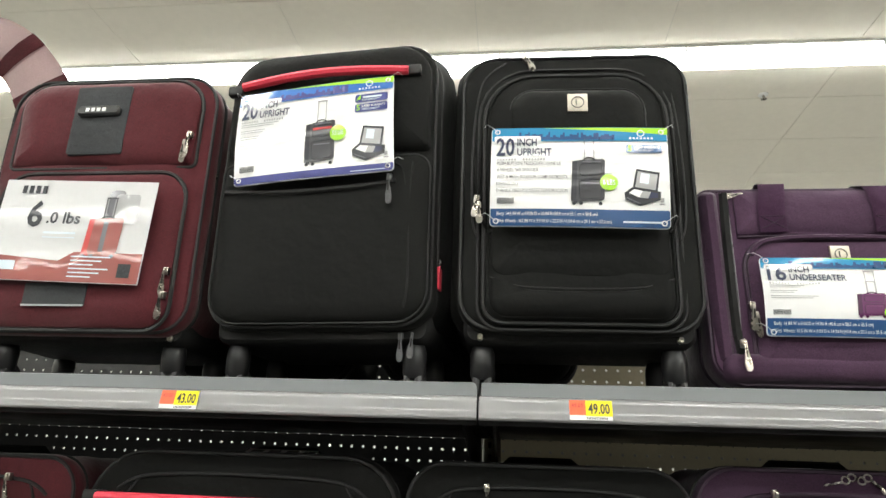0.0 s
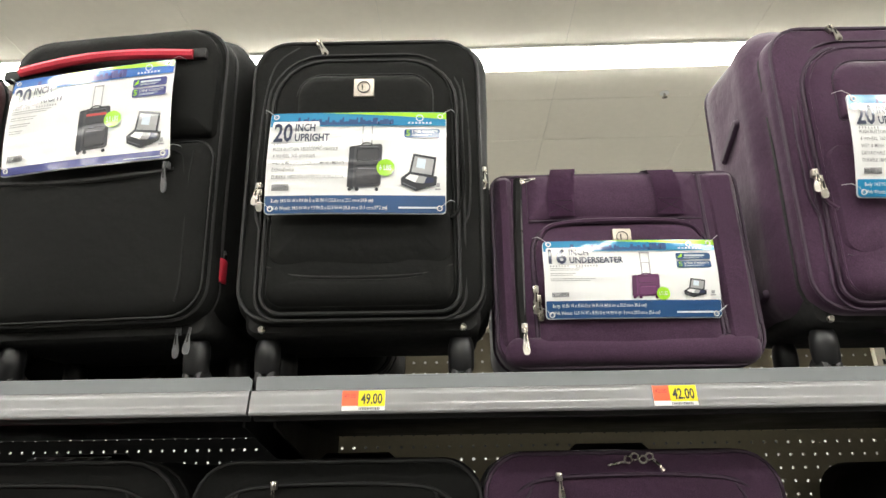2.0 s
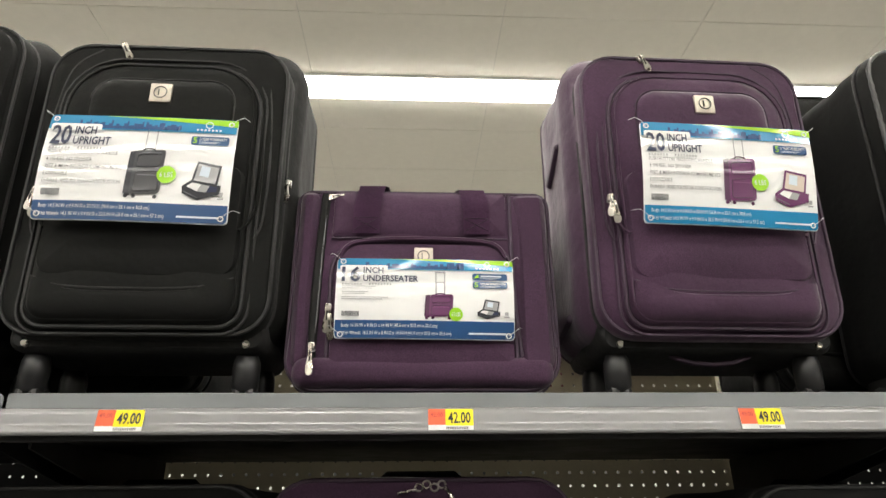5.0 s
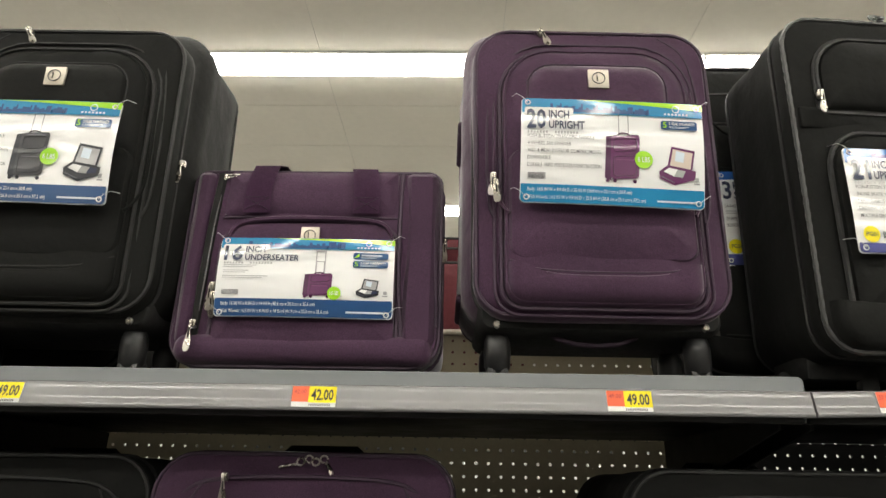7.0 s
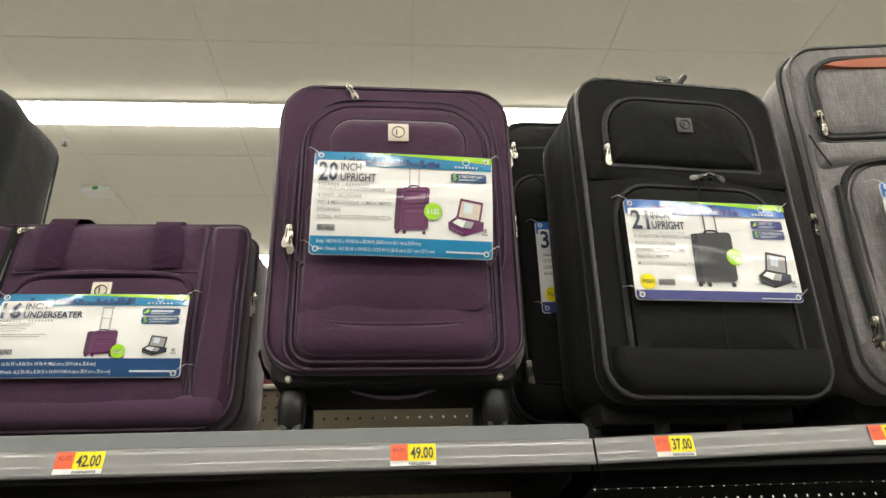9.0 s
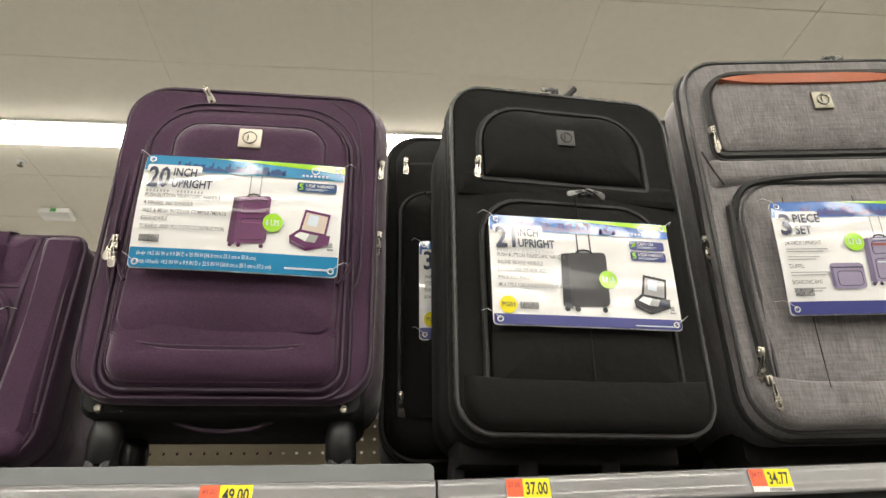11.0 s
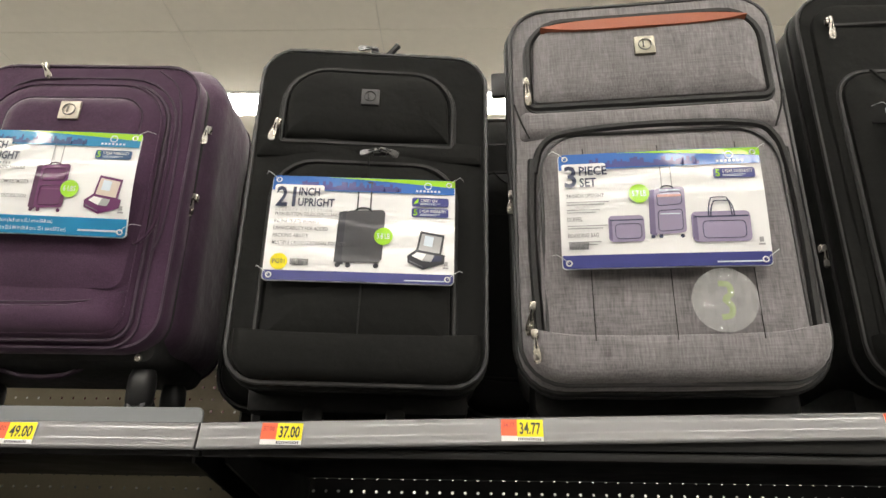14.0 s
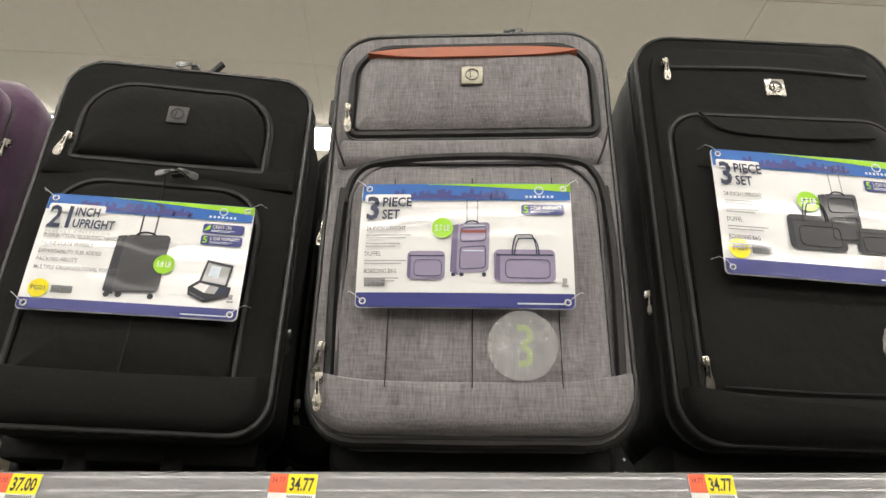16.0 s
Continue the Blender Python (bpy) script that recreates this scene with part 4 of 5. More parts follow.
seam(bag, [(0.152, 0.352), (0.148, 0.28), (0.150, 0.16), (0.145, 0.12)], -0.0205, 0.002)
seam(bag, [(0.120, 0.352), (0.136, 0.340), (0.142, 0.30)], -0.021, 0.0018)
part("grip_bar", tube([(x, -0.030 - 0.012 * math.sin(math.pi * (x + 0.15) / 0.29), 0.504 + 0.006 * (x + 0.15) / 0.29 + 0.004 * math.sin(math.pi * (x + 0.15) / 0.29)) for x in np.linspace(-0.15, 0.14, 12)], 0.0075, False, 8), RED, bag, "red rubber grip bar")
for s, z in ((-0.166, 0.500), (0.146, 0.512)):
    part("grip_end", box(s - 0.014, s + 0.014, -0.030, -0.016, z - 0.008, z + 0.010, 0.003), PIPING, bag)
zipper_pull(bag, 0.118, 0.322, -0.030, 0.044, 0, GRIP)
zipper_pull(bag, 0.132, 0.088, 0.028, 0.040, 0, GRIP)
zipper_pull(bag, 0.150, 0.089, 0.030, 0.036, 4, GRIP)
part("red_tab", box(0.1845, 0.1895, 0.024, 0.042, 0.160, 0.196, 0.001), RED, bag, "small red cloth tab")
part("zipper_pull", box(0.185, 0.189, 0.032, 0.038, 0.197, 0.210, 0.001), DARKSTEEL, bag)
LEAN[0] = 0
tagged(bag, "black soft spinner suitcase with red grip bar", "suitcase", "soft cases on the shelf")

# maroon case
LEAN[0] = math.tan(radians(3.5))
bag = bag_root(-0.600, 0.912, 0)
case_body(bag, 0.385, 0.082, 0.540, (0.06, 0.06, 0.05, 0.05), 0.25, MAROON, PIPING, 41)
lower_shell(bag, 0.372, 0.245, 0.085, 0.155)
part("upper_pad", pad(0, 0.446, 0.33, 0.160, (0.055, 0.055, 0.01, 0.01), [(0, 0.0), (0.002, -0.010), (0.012, -0.018), (0.04, -0.021)], 0.005, 45), MAROON, bag)
part("pocket_zip", cord(0, 0.446, 0.338, 0.166, (0.058, 0.058, 0.01, 0.01), -0.006, 0.0032), ZIP, bag)
part("centre_strip", pad(-0.008, 0.446, 0.100, 0.128, 0.004, [(0, -0.010), (0, -0.0225), (0.004, -0.0235)]), CHARCOAL, bag, "charcoal cloth centre strip")
part("strip_handle", pad(-0.008, 0.460, 0.078, 0.018, 0.007, [(0, -0.022), (0, -0.029), (0.003, -0.032)]), PLASTIC, bag, "black moulded grip")
part("brand_mark", patch([(-0.030 + 0.010 * k, 0.4565, -0.023 + 0.010 * k, 0.4635) for k in range(4)], -0.0325), CARD, bag)
part("lower_pocket", pad(0.0, 0.218, 0.325, 0.262, (0.05, 0.05, 0.04, 0.04), [(0, 0.0), (0.002, -0.014), (0.012, -0.022), (0.04, -0.026), (0.08, -0.027)], 0.005, 48), MAROON, bag)
part("pocket_zip", cord(0.0, 0.218, 0.330, 0.267, (0.05, 0.05, 0.04, 0.04), -0.012, 0.0036), ZIP, bag)
part("lower_strip", pad(-0.02, 0.138, 0.105, 0.036, 0.002, [(0, -0.02), (0, -0.0285), (0.003, -0.0292)]), CHARCOAL, bag, "charcoal cloth strip with pale edge")
part("strip_edge", patch([(-0.073, 0.1185, 0.033, 0.1215)], -0.0298), GREYINK, bag)
for x, z, l in ((0.160, 0.415, 0.042), (0.154, 0.400, 0.036), (0.156, 0.178, 0.040), (0.156, 0.140, 0.040)):
    zipper_pull(bag, x, z, -0.018, l, 6)
zipper_pull(bag, 0.1885, 0.36, 0.03, 0.040, 4)
LEAN[0] = 0
tagged(bag, "maroon soft suitcase with charcoal centre strip", "suitcase", "soft cases on the shelf")
def wrap_strip(us, half, lift):
    """A curled card strip; its face turns from the front to the top as it curls."""
    bm = bmesh.new()
    rows = []
    for u in us:
        a = 1.75 * u
        x, z = -0.815 - 0.19 * u - 0.05 * u * u, 2.045 + 0.185 * math.sin(min(a, 1.57))
        cx, cz = 0.85 - 0.75 * u, 0.30 + 0.60 * u
        y = 0.985 - 0.03 * u - lift
        rows.append([bm.verts.new((x + cx * d, y + 0.25 * abs(d) * u, z + cz * d)) for d in (-half, -half / 3, half / 3, half)])
    for a, b in zip(rows, rows[1:]):
        for i in range(3):
            bm.faces.new((a[i], b[i], b[i + 1], a[i + 1]))
    bmesh.ops.solidify(bm, geom=list(bm.faces), thickness=0.0015)
    return bm


wrap = new("handle_wrap")
part("band", wrap_strip(np.linspace(0, 1.2, 14), 0.070, 0.0), plain("dusty_rose_card", (0.36, 0.26, 0.26), 0.45), wrap)
part("stripe", wrap_strip(np.linspace(0.42, 0.54, 4), 0.071, 0.003), MAROON, wrap, "maroon stripe")
part("stripe", wrap_strip(np.linspace(0.0, 0.2, 4), 0.071, 0.003), MAROON, wrap, "maroon stripe")
tagged(wrap, "curled pink and maroon card wrap on case", "card wrap")

# plum underseat bag
bag = bag_root(0.588, 0.950, 0)
part("body", pad(0, 0.185, 0.392, 0.312, (0.022, 0.022, 0.045, 0.045), [(0.03, 0.204), (0.008, 0.20), (0, 0.18), (0.003, 0.10), (0, 0.03), (0.001, 0.006), (0.006, -0.002), (0.04, -0.006), (0.09, -0.008)], 0.005, 61), PURPLE, bag)
part("piping", cord(0, 0.185, 0.389, 0.309, (0.022, 0.022, 0.045, 0.045), 0.001, 0.003), PURPLE_PIPE, bag)
part("piping", cord(0, 0.185, 0.388, 0.308, (0.022, 0.022, 0.045, 0.045), 0.185, 0.003), PURPLE_PIPE, bag)
part("piping", cord(0, 0.185, 0.393, 0.313, (0.022, 0.022, 0.045, 0.045), 0.05, 0.003), PURPLE_PIPE, bag)
for s, w in ((-0.1765, 0.030), (0.164, 0.052)):
    part("side_panel", pad(s, 0.196, w, 0.284, (0.012, 0.012, 0.02, 0.02), [(0, 0.002), (0.003, -0.006), (0.010, -0.012)], 0.004, 63 + s), PURPLE, bag)
part("upper_panel", pad(-0.006, 0.298, 0.270, 0.078, 0.006, [(0, 0.0), (0.002, -0.007), (0.012, -0.012), (0.03, -0.014)], 0.003, 65), PURPLE, bag)
part("panel_seam", curve([(-0.140, 0.257), (0.0, 0.259), (0.128, 0.257)], -0.0085, 0.0018), PURPLE_PIPE, bag)
part("pocket", pad(-0.002, 0.152, 0.264, 0.194, (0.045, 0.045, 0.01, 0.01), [(0, 0.0), (0.002, -0.012), (0.012, -0.017), (0.05, -0.019)], 0.003, 66), PURPLE, bag)
part("pocket_zip", cord(-0.002, 0.150, 0.270, 0.202, (0.048, 0.048, 0.01, 0.01), -0.008, 0.0034), PURPLE_PIPE, bag, "plum curved pocket zipper")
part("pocket_hood", curve([(-0.125, 0.225, -0.012), (-0.100, 0.248, -0.015), (0.0, 0.253, -0.017), (0.098, 0.248, -0.015), (0.122, 0.225, -0.012)], 0, 0.0042), PURPLE, bag, "plum piped hood over zipper")
part("bottom_band", pad(0, 0.054, 0.370, 0.044, 0.020, [(0, 0.0), (0.003, -0.011), (0.010, -0.017), (0.018, -0.019)], 0.003, 67), PURPLE, bag)
# a solid dark cord stands for the shade inside the open zipper
part("zip_slit_shade", curve([(-0.152, 0.332, -0.003), (-0.156, 0.24, -0.006), (-0.158, 0.14, -0.007), (-0.157, 0.072, -0.006)], 0, 0.0072), SEAM, bag, "dark cord for the shade in the opened zipper")
part("front_zip", curve([(-0.149, 0.334, -0.005), (-0.151, 0.24, -0.011), (-0.153, 0.14, -0.012), (-0.157, 0.068, -0.010)], 0, 0.0013), DARKSTEEL, bag, "long upright metal zipper")
part("front_zip", curve([(0.134, 0.334, -0.004), (0.132, 0.24, -0.009), (0.134, 0.14, -0.010), (0.140, 0.075, -0.008)], 0, 0.0036), PURPLE_PIPE, bag, "plum upright zipper")
part("side_seam", curve([(0.184, 0.334, -0.003), (0.187, 0.2, -0.006), (0.190, 0.09, -0.004)], 0, 0.0024), PURPLE_PIPE, bag)
for s in (-0.088, 0.080):
    bm = bmesh.new()
    up = 0.004 if s < 0 else -0.001
    prof = [(-0.0165, 0.262), (-0.0175, 0.300), (-0.0165, 0.325), (-0.010, 0.342 + up), (0.012, 0.352 + up), (0.04, 0.352 + up), (0.09, 0.345), (0.13, 0.335)]
    lean = 0.016 if s < 0 else -0.012
    rows = [[bm.verts.new((s + d + lean * max(0, i - 1) / 4, y, z)) for d in (-0.020, 0.020)] for i, (y, z) in enumerate(prof)]
    for a, b in zip(rows, rows[1:]):
        bm.faces.new((a[0], b[0], b[1], a[1]))
    bmesh.ops.solidify(bm, geom=list(bm.faces), thickness=0.003)
    strap = part("strap", bm, PURPLE_WEB, bag, "plum webbing carry strap")
    x0, x1 = s - 0.018, s + 0.018
    for a, b in (((x0, 0.266), (x1, 0.286)), ((x0, 0.286), (x1, 0.266)), ((x0, 0.287), (x1, 0.287))):
        part("stitch", tube([(a[0], -0.0195, a[1]), (b[0], -0.0195, b[1])], 0.0005, False, 4), PURPLE_PIPE, strap)
badge(bag, -0.001, 0.223, -0.020, 0.028)
zipper_pull(bag, -0.137, 0.143, -0.018, 0.038, 2)
zipper_pull(bag, -0.134, 0.128, -0.019, 0.034, -5)
zipper_pull(bag, -0.156, 0.086, -0.019, 0.042, 0)
zipper_pull(bag, -0.128, 0.330, 0.0, 0.028, 80)
zipper_pull(bag, 0.199, 0.24, 0.05, 0.034, 0)
for s in (-0.15, 0.15):
    for y in (0.03, 0.17):
        part("foot", box(s - 0.015, s + 0.015, y - 0.01, y + 0.01, 0.0, 0.040, 0.003), PLASTIC, bag)
tagged(bag, "low plum underseat bag with webbing straps", "travel bag", "soft cases on the shelf")


def regency(x, y, yaw, seed, label, w=0.347, zt=0.561, near=True, z=1.5055):
    """A 21 inch black upright with two front pockets and corded edges."""
    LEAN[0] = math.tan(radians(4.0))
    bag = bag_root(x, y, yaw, z)
    case_body(bag, w, 0.045, zt, (0.05, 0.05, 0.045, 0.045), 0.18, BLACK, GREY_PIPE, seed, 0.0, (0.0, 0.0), 0.0036, True)
    part("base_panel", box(-w / 2 + 0.02, w / 2 - 0.02, 0.075, 0.16, 0.024, 0.062, 0.006), BASE, bag, "black plastic base")
    for s in (-0.062, 0.052):
        part("skid", box(s - 0.014, s + 0.014, 0.075, 0.090, 0.0, 0.040, 0.004), BASE, bag)
    for s in (-1, 1):
        rr = lambda q, xx: [(xx, 0.135 + q * math.cos(2 * math.pi * k / 16), 0.024 + q * math.sin(2 * math.pi * k / 16)) for k in range(16)]
        part("wheel", loft([rr(0.016, s * (w / 2 - 0.018)), rr(0.024, s * (w / 2 - 0.021)), rr(0.024, s * (w / 2 - 0.033)), rr(0.016, s * (w / 2 - 0.036))]), WHEELM, bag)
    part("top_pocket", pad(-0.006, 0.456, 0.240, 0.118, (0.06, 0.06, 0.004, 0.004), [(0, -0.004), (0.002, -0.012), (0.010, -0.018), (0.04, -0.021)], 0.004, seed + 1), BLACK, bag)
    part("pocket_zip", cord(-0.006, 0.455, 0.250, 0.126, (0.064, 0.064, 0.004, 0.004), -0.009, 0.0040), ZIP, bag)
    part("piping", cord(-0.006, 0.455, 0.258, 0.132, (0.066, 0.066, 0.004, 0.004), -0.008, 0.0022), PIPING, bag)
    part("cross_band", pad(0, 0.386, 0.330, 0.036, 0.004, [(0, 0.0), (0.002, -0.007), (0.009, -0.0105)], 0.003, seed + 2), BLACK_SOFT, bag)
    part("lower_pocket", pad(-0.004, 0.226, 0.250, 0.262, (0.055, 0.055, 0.006, 0.006), [(0, -0.004), (0.002, -0.014), (0.012, -0.020), (0.05, -0.023)], 0.005, seed + 3), BLACK, bag)
    part("pocket_zip", cord(-0.004, 0.226, 0.260, 0.270, (0.058, 0.058, 0.006, 0.006), -0.010, 0.0040), ZIP, bag)
    seam(bag, [(0.0, 0.365), (0.001, 0.22), (0.0, 0.108)], -0.0235, 0.0012)
    part("kick_band", flap(w - 0.022, 0.050, 0.112, 0.114, 0.040, [(0, 0.0), (0.002, -0.012), (0.006, -0.0175), (0.014, -0.0208), (0.026, -0.0222)]), BLACK, bag)
    badge(bag, -0.004, 0.464, -0.022, 0.027, GREY_PIPE, PIPING)
    zipper_pull(bag, -0.136, 0.418, -0.014, 0.036, 8)
    zipper_pull(bag, 0.012, 0.372, -0.022, 0.026, 80, DARKSTEEL)
    zipper_pull(bag, 0.020, 0.373, -0.024, 0.024, -70, DARKSTEEL)
    zipper_pull(bag, -0.004, zt + 0.006, 0.004, 0.026, 80, DARKSTEEL)
    part("pull_tab", tube([(0.015, 0.012, zt + 0.004), (0.025, 0.008, zt + 0.014), (0.032, 0.006, zt + 0.022)], 0.0055, False, 6), PLASTIC, bag)
    zipper_pull(bag, w / 2 + 0.001, 0.19, 0.05, 0.030, 0, DARKSTEEL)
    LEAN[0] = 0
    return tagged(bag, label, "suitcase", "soft cases on the shelf")


regency(1.463, 0.899, 5, 81, "black upright suitcase with corded edges and pockets")

# grey melange case
LEAN[0] = math.tan(radians(5.5))
bag = bag_root(1.872, 0.895, -5)
W, ZT = 0.394, 0.634
case_body(bag, W, 0.048, ZT, (0.055, 0.055, 0.06, 0.06), 0.24, GREY, GREY_PIPE, 101, 0, (0.0, 0.0), 0.0032)
part("base_panel", pad(0, 0.052, W - 0.03, 0.070, 0.02, [(0.006, 0.22), (0, 0.21), (0, 0.092), (0.008, 0.08)]), BASE, bag, "black plastic base")
for s in (-0.09, 0.08):
    part("skid", box(s - 0.016, s + 0.016, 0.085, 0.100, 0.0, 0.045, 0.004), BASE, bag)
for s in (-1, 1):
    rr = lambda q, xx: [(xx, 0.19 + q * math.cos(2 * math.pi * k / 16), 0.026 + q * math.sin(2 * math.pi * k / 16)) for k in range(16)]
    part("wheel", loft([rr(0.018, s * 0.188), rr(0.026, s * 0.184), rr(0.026, s * 0.170), rr(0.018, s * 0.166)]), WHEELM, bag)
part("side_zip", cord(0, 0.34, W + 0.002, ZT - 0.046, (0.055, 0.055, 0.06, 0.06), 0.022, 0.006), ZIP, bag, "wide black zipper round the front")
part("top_pocket", pad(0.003, 0.525, 0.330, 0.140, (0.05, 0.05, 0.012, 0.012), [(0, -0.003), (0.002, -0.014), (0.012, -0.021), (0.04, -0.025)], 0.005, 103), GREY, bag)
part("pocket_zip", cord(0.003, 0.525, 0.342, 0.148, (0.055, 0.055, 0.012, 0.012), -0.010, 0.0055), ZIP, bag, "black pocket zipper")
part("piping", cord(0.003, 0.523, 0.352, 0.158, (0.06, 0.06, 0.02, 0.02), -0.008, 0.0026), GREY_PIPE, bag)
n = 12
us = [2 * i / n - 1 for i in range(n + 1)]
rim = [(0.003 + 0.150 * u, 0.5935 - 0.0165 * u ** 4) for u in us] + [(0.003 + 0.150 * u, 0.5675 + 0.0090 * u ** 4) for u in us[::-1]]
sink = lambda z: -0.0165 - 0.0115 * min(1.0, max(0.0, (0.597 - z) / 0.020))
part("russet_strip", loft([[(x, sink(z) + 0.012, z) for x, z in rim], [(x, sink(z), z) for x, z in rim]]), TAN, bag, "russet imitation leather strip")
badge(bag, 0.003, 0.534, -0.027, 0.030, BADGE_DARK, DARKSTEEL)
part("cross_band", pad(0, 0.426, 0.366, 0.050, 0.012, [(0, 0.002), (0.004, -0.006), (0.014, -0.013)], 0.004, 105), GREY, bag)
part("pocket_hood", curve([(-0.165, 0.345, -0.012), (-0.155, 0.380, -0.018), (-0.12, 0.398, -0.024), (0.0, 0.404, -0.027), (0.13, 0.400, -0.024), (0.165, 0.380, -0.018), (0.176, 0.345, -0.012)], 0, 0.0052), ZIP, bag, "black hooded zipper")
part("lower_pocket", pad(0.004, 0.242, 0.332, 0.316, (0.06, 0.06, 0.012, 0.012), [(0, -0.002), (0.002, -0.016), (0.014, -0.023), (0.05, -0.027), (0.1, -0.028)], 0.005, 107), GREY, bag)
for s in (-1, 1):
    part("pocket_zip", curve([(0.004 + s * 0.172, 0.365, -0.012), (0.004 + s * 0.176, 0.25, -0.012), (0.004 + s * 0.172, 0.112, -0.012)], 0, 0.0062), ZIP, bag)
part("piping", tube([(0.004 - 0.161, -0.018, 0.112)] + [(a, -0.020, b) for a, b in dense(outline(0.004, 0.252, 0.322, 0.290, (0.06, 0.06, 0.012, 0.012))[:14], 0.03, False)] + [(0.004 + 0.161, -0.018, 0.112)], 0.0026, False), GREY_PIPE, bag)
for s in (-0.098, 0.003, 0.106):
    seam(bag, [(s, 0.37), (s, 0.25), (s, 0.10)], -0.0275, 0.0006)
part("kick_band", flap(0.380, 0.053, 0.110, 0.121, 0.052, [(0, 0.0), (0.0015, -0.014), (0.005, -0.0205), (0.012, -0.0248), (0.026, -0.0268)]), GREY, bag)
for s in (-1, 1):
    seam(bag, [(s * 0.19, 0.46, -0.008), (s * 0.182, 0.43, -0.012), (s * 0.17, 0.40, -0.014)], 0, 0.0014)
zipper_pull(bag, -0.172, 0.490, -0.016, 0.040, -4)
zipper_pull(bag, -0.176, 0.148, -0.022, 0.040, 10)
zipper_pull(bag, -0.175, 0.110, -0.026, 0.040, -4)
zipper_pull(bag, -0.199, 0.33, 0.022, 0.034, 4)
part("carry_handle", loft([[(x, 0.03, z) for x, z in outline(0.012, ZT + 0.014, 0.066, 0.022, 0.007, 0, 3)], [(x, 0.055, z) for x, z in outline(0.012, ZT + 0.014, 0.066, 0.022, 0.007, 0, 3)]]), PLASTIC, bag, "black moulded carry handle")
zipper_pull(bag, 0.056, ZT + 0.009, 0.012, 0.024, -75, DARKSTEEL)
part("side_strap", box(-W / 2 - 0.030, -W / 2 + 0.004, 0.085, 0.095, 0.545, 0.590, 0.003), PLASTIC, bag, "black webbing tab")
tagged(bag, "grey melange upright suitcase with russet top strip", "suitcase", "soft cases on the shelf")
grey_case = bag

def round_sticker(m, r=0.040):
    st = new("round_sticker")
    st.matrix_basis = m
    bm = bmesh.new()
    rng = random.Random(int(m.translation.x * 1000))
    ph = [rng.uniform(0, 6.28) for _ in range(8)]
    rows = []
    for i in range(10):
        q = r * (i + 0.02) / 9
        row = []
        for k in range(56):
            a = 2 * math.pi * k / 56
            u = q / r
            lift = 0.0016 * u * u * (math.sin(7 * a + ph[0]) * math.sin(11 * a + ph[1] + 5 * u)) + 0.0007 * math.sin(3 * a + ph[2]) * math.sin(9 * u + ph[3]) + 0.0006 * u * math.sin(19 * a + ph[4] - 6 * u)
            row.append(bm.verts.new((q * math.cos(a), -0.0022 - lift, q * math.sin(a))))
        rows.append(row)
    for a, b in zip(rows, rows[1:]):
        for k in range(56):
            bm.faces.new((a[k], a[(k + 1) % 56], b[(k + 1) % 56], b[k]))
    bm.faces.new(rows[0])
    part("film", bm, FILM, st, "crinkled clear plastic film")
    fig = curve([(-0.006, 0.021), (0.006, 0.019), (0.008, 0.008), (0.001, 0.001), (0.008, -0.008), (0.006, -0.019), (-0.005, -0.021)], 0.0, 0.0036)
    for v in fig.verts:
        v.co.y = -0.0006 + v.co.y * 0.12
    part("green_figure", fig, FADED, st, "faded green figure")
    return tagged(st, "clear round plastic sticker with faded green print", "sticker", "round stickers")


FADED = plain("faded_green_print", (0.22, 0.30, 0.08), 0.5)
round_sticker(pose(1.928, 0.8380, 1.651, 5.5, 0, -5))
round_sticker(pose(2.405, 0.854, 1.668, 4.5, 0, 0))


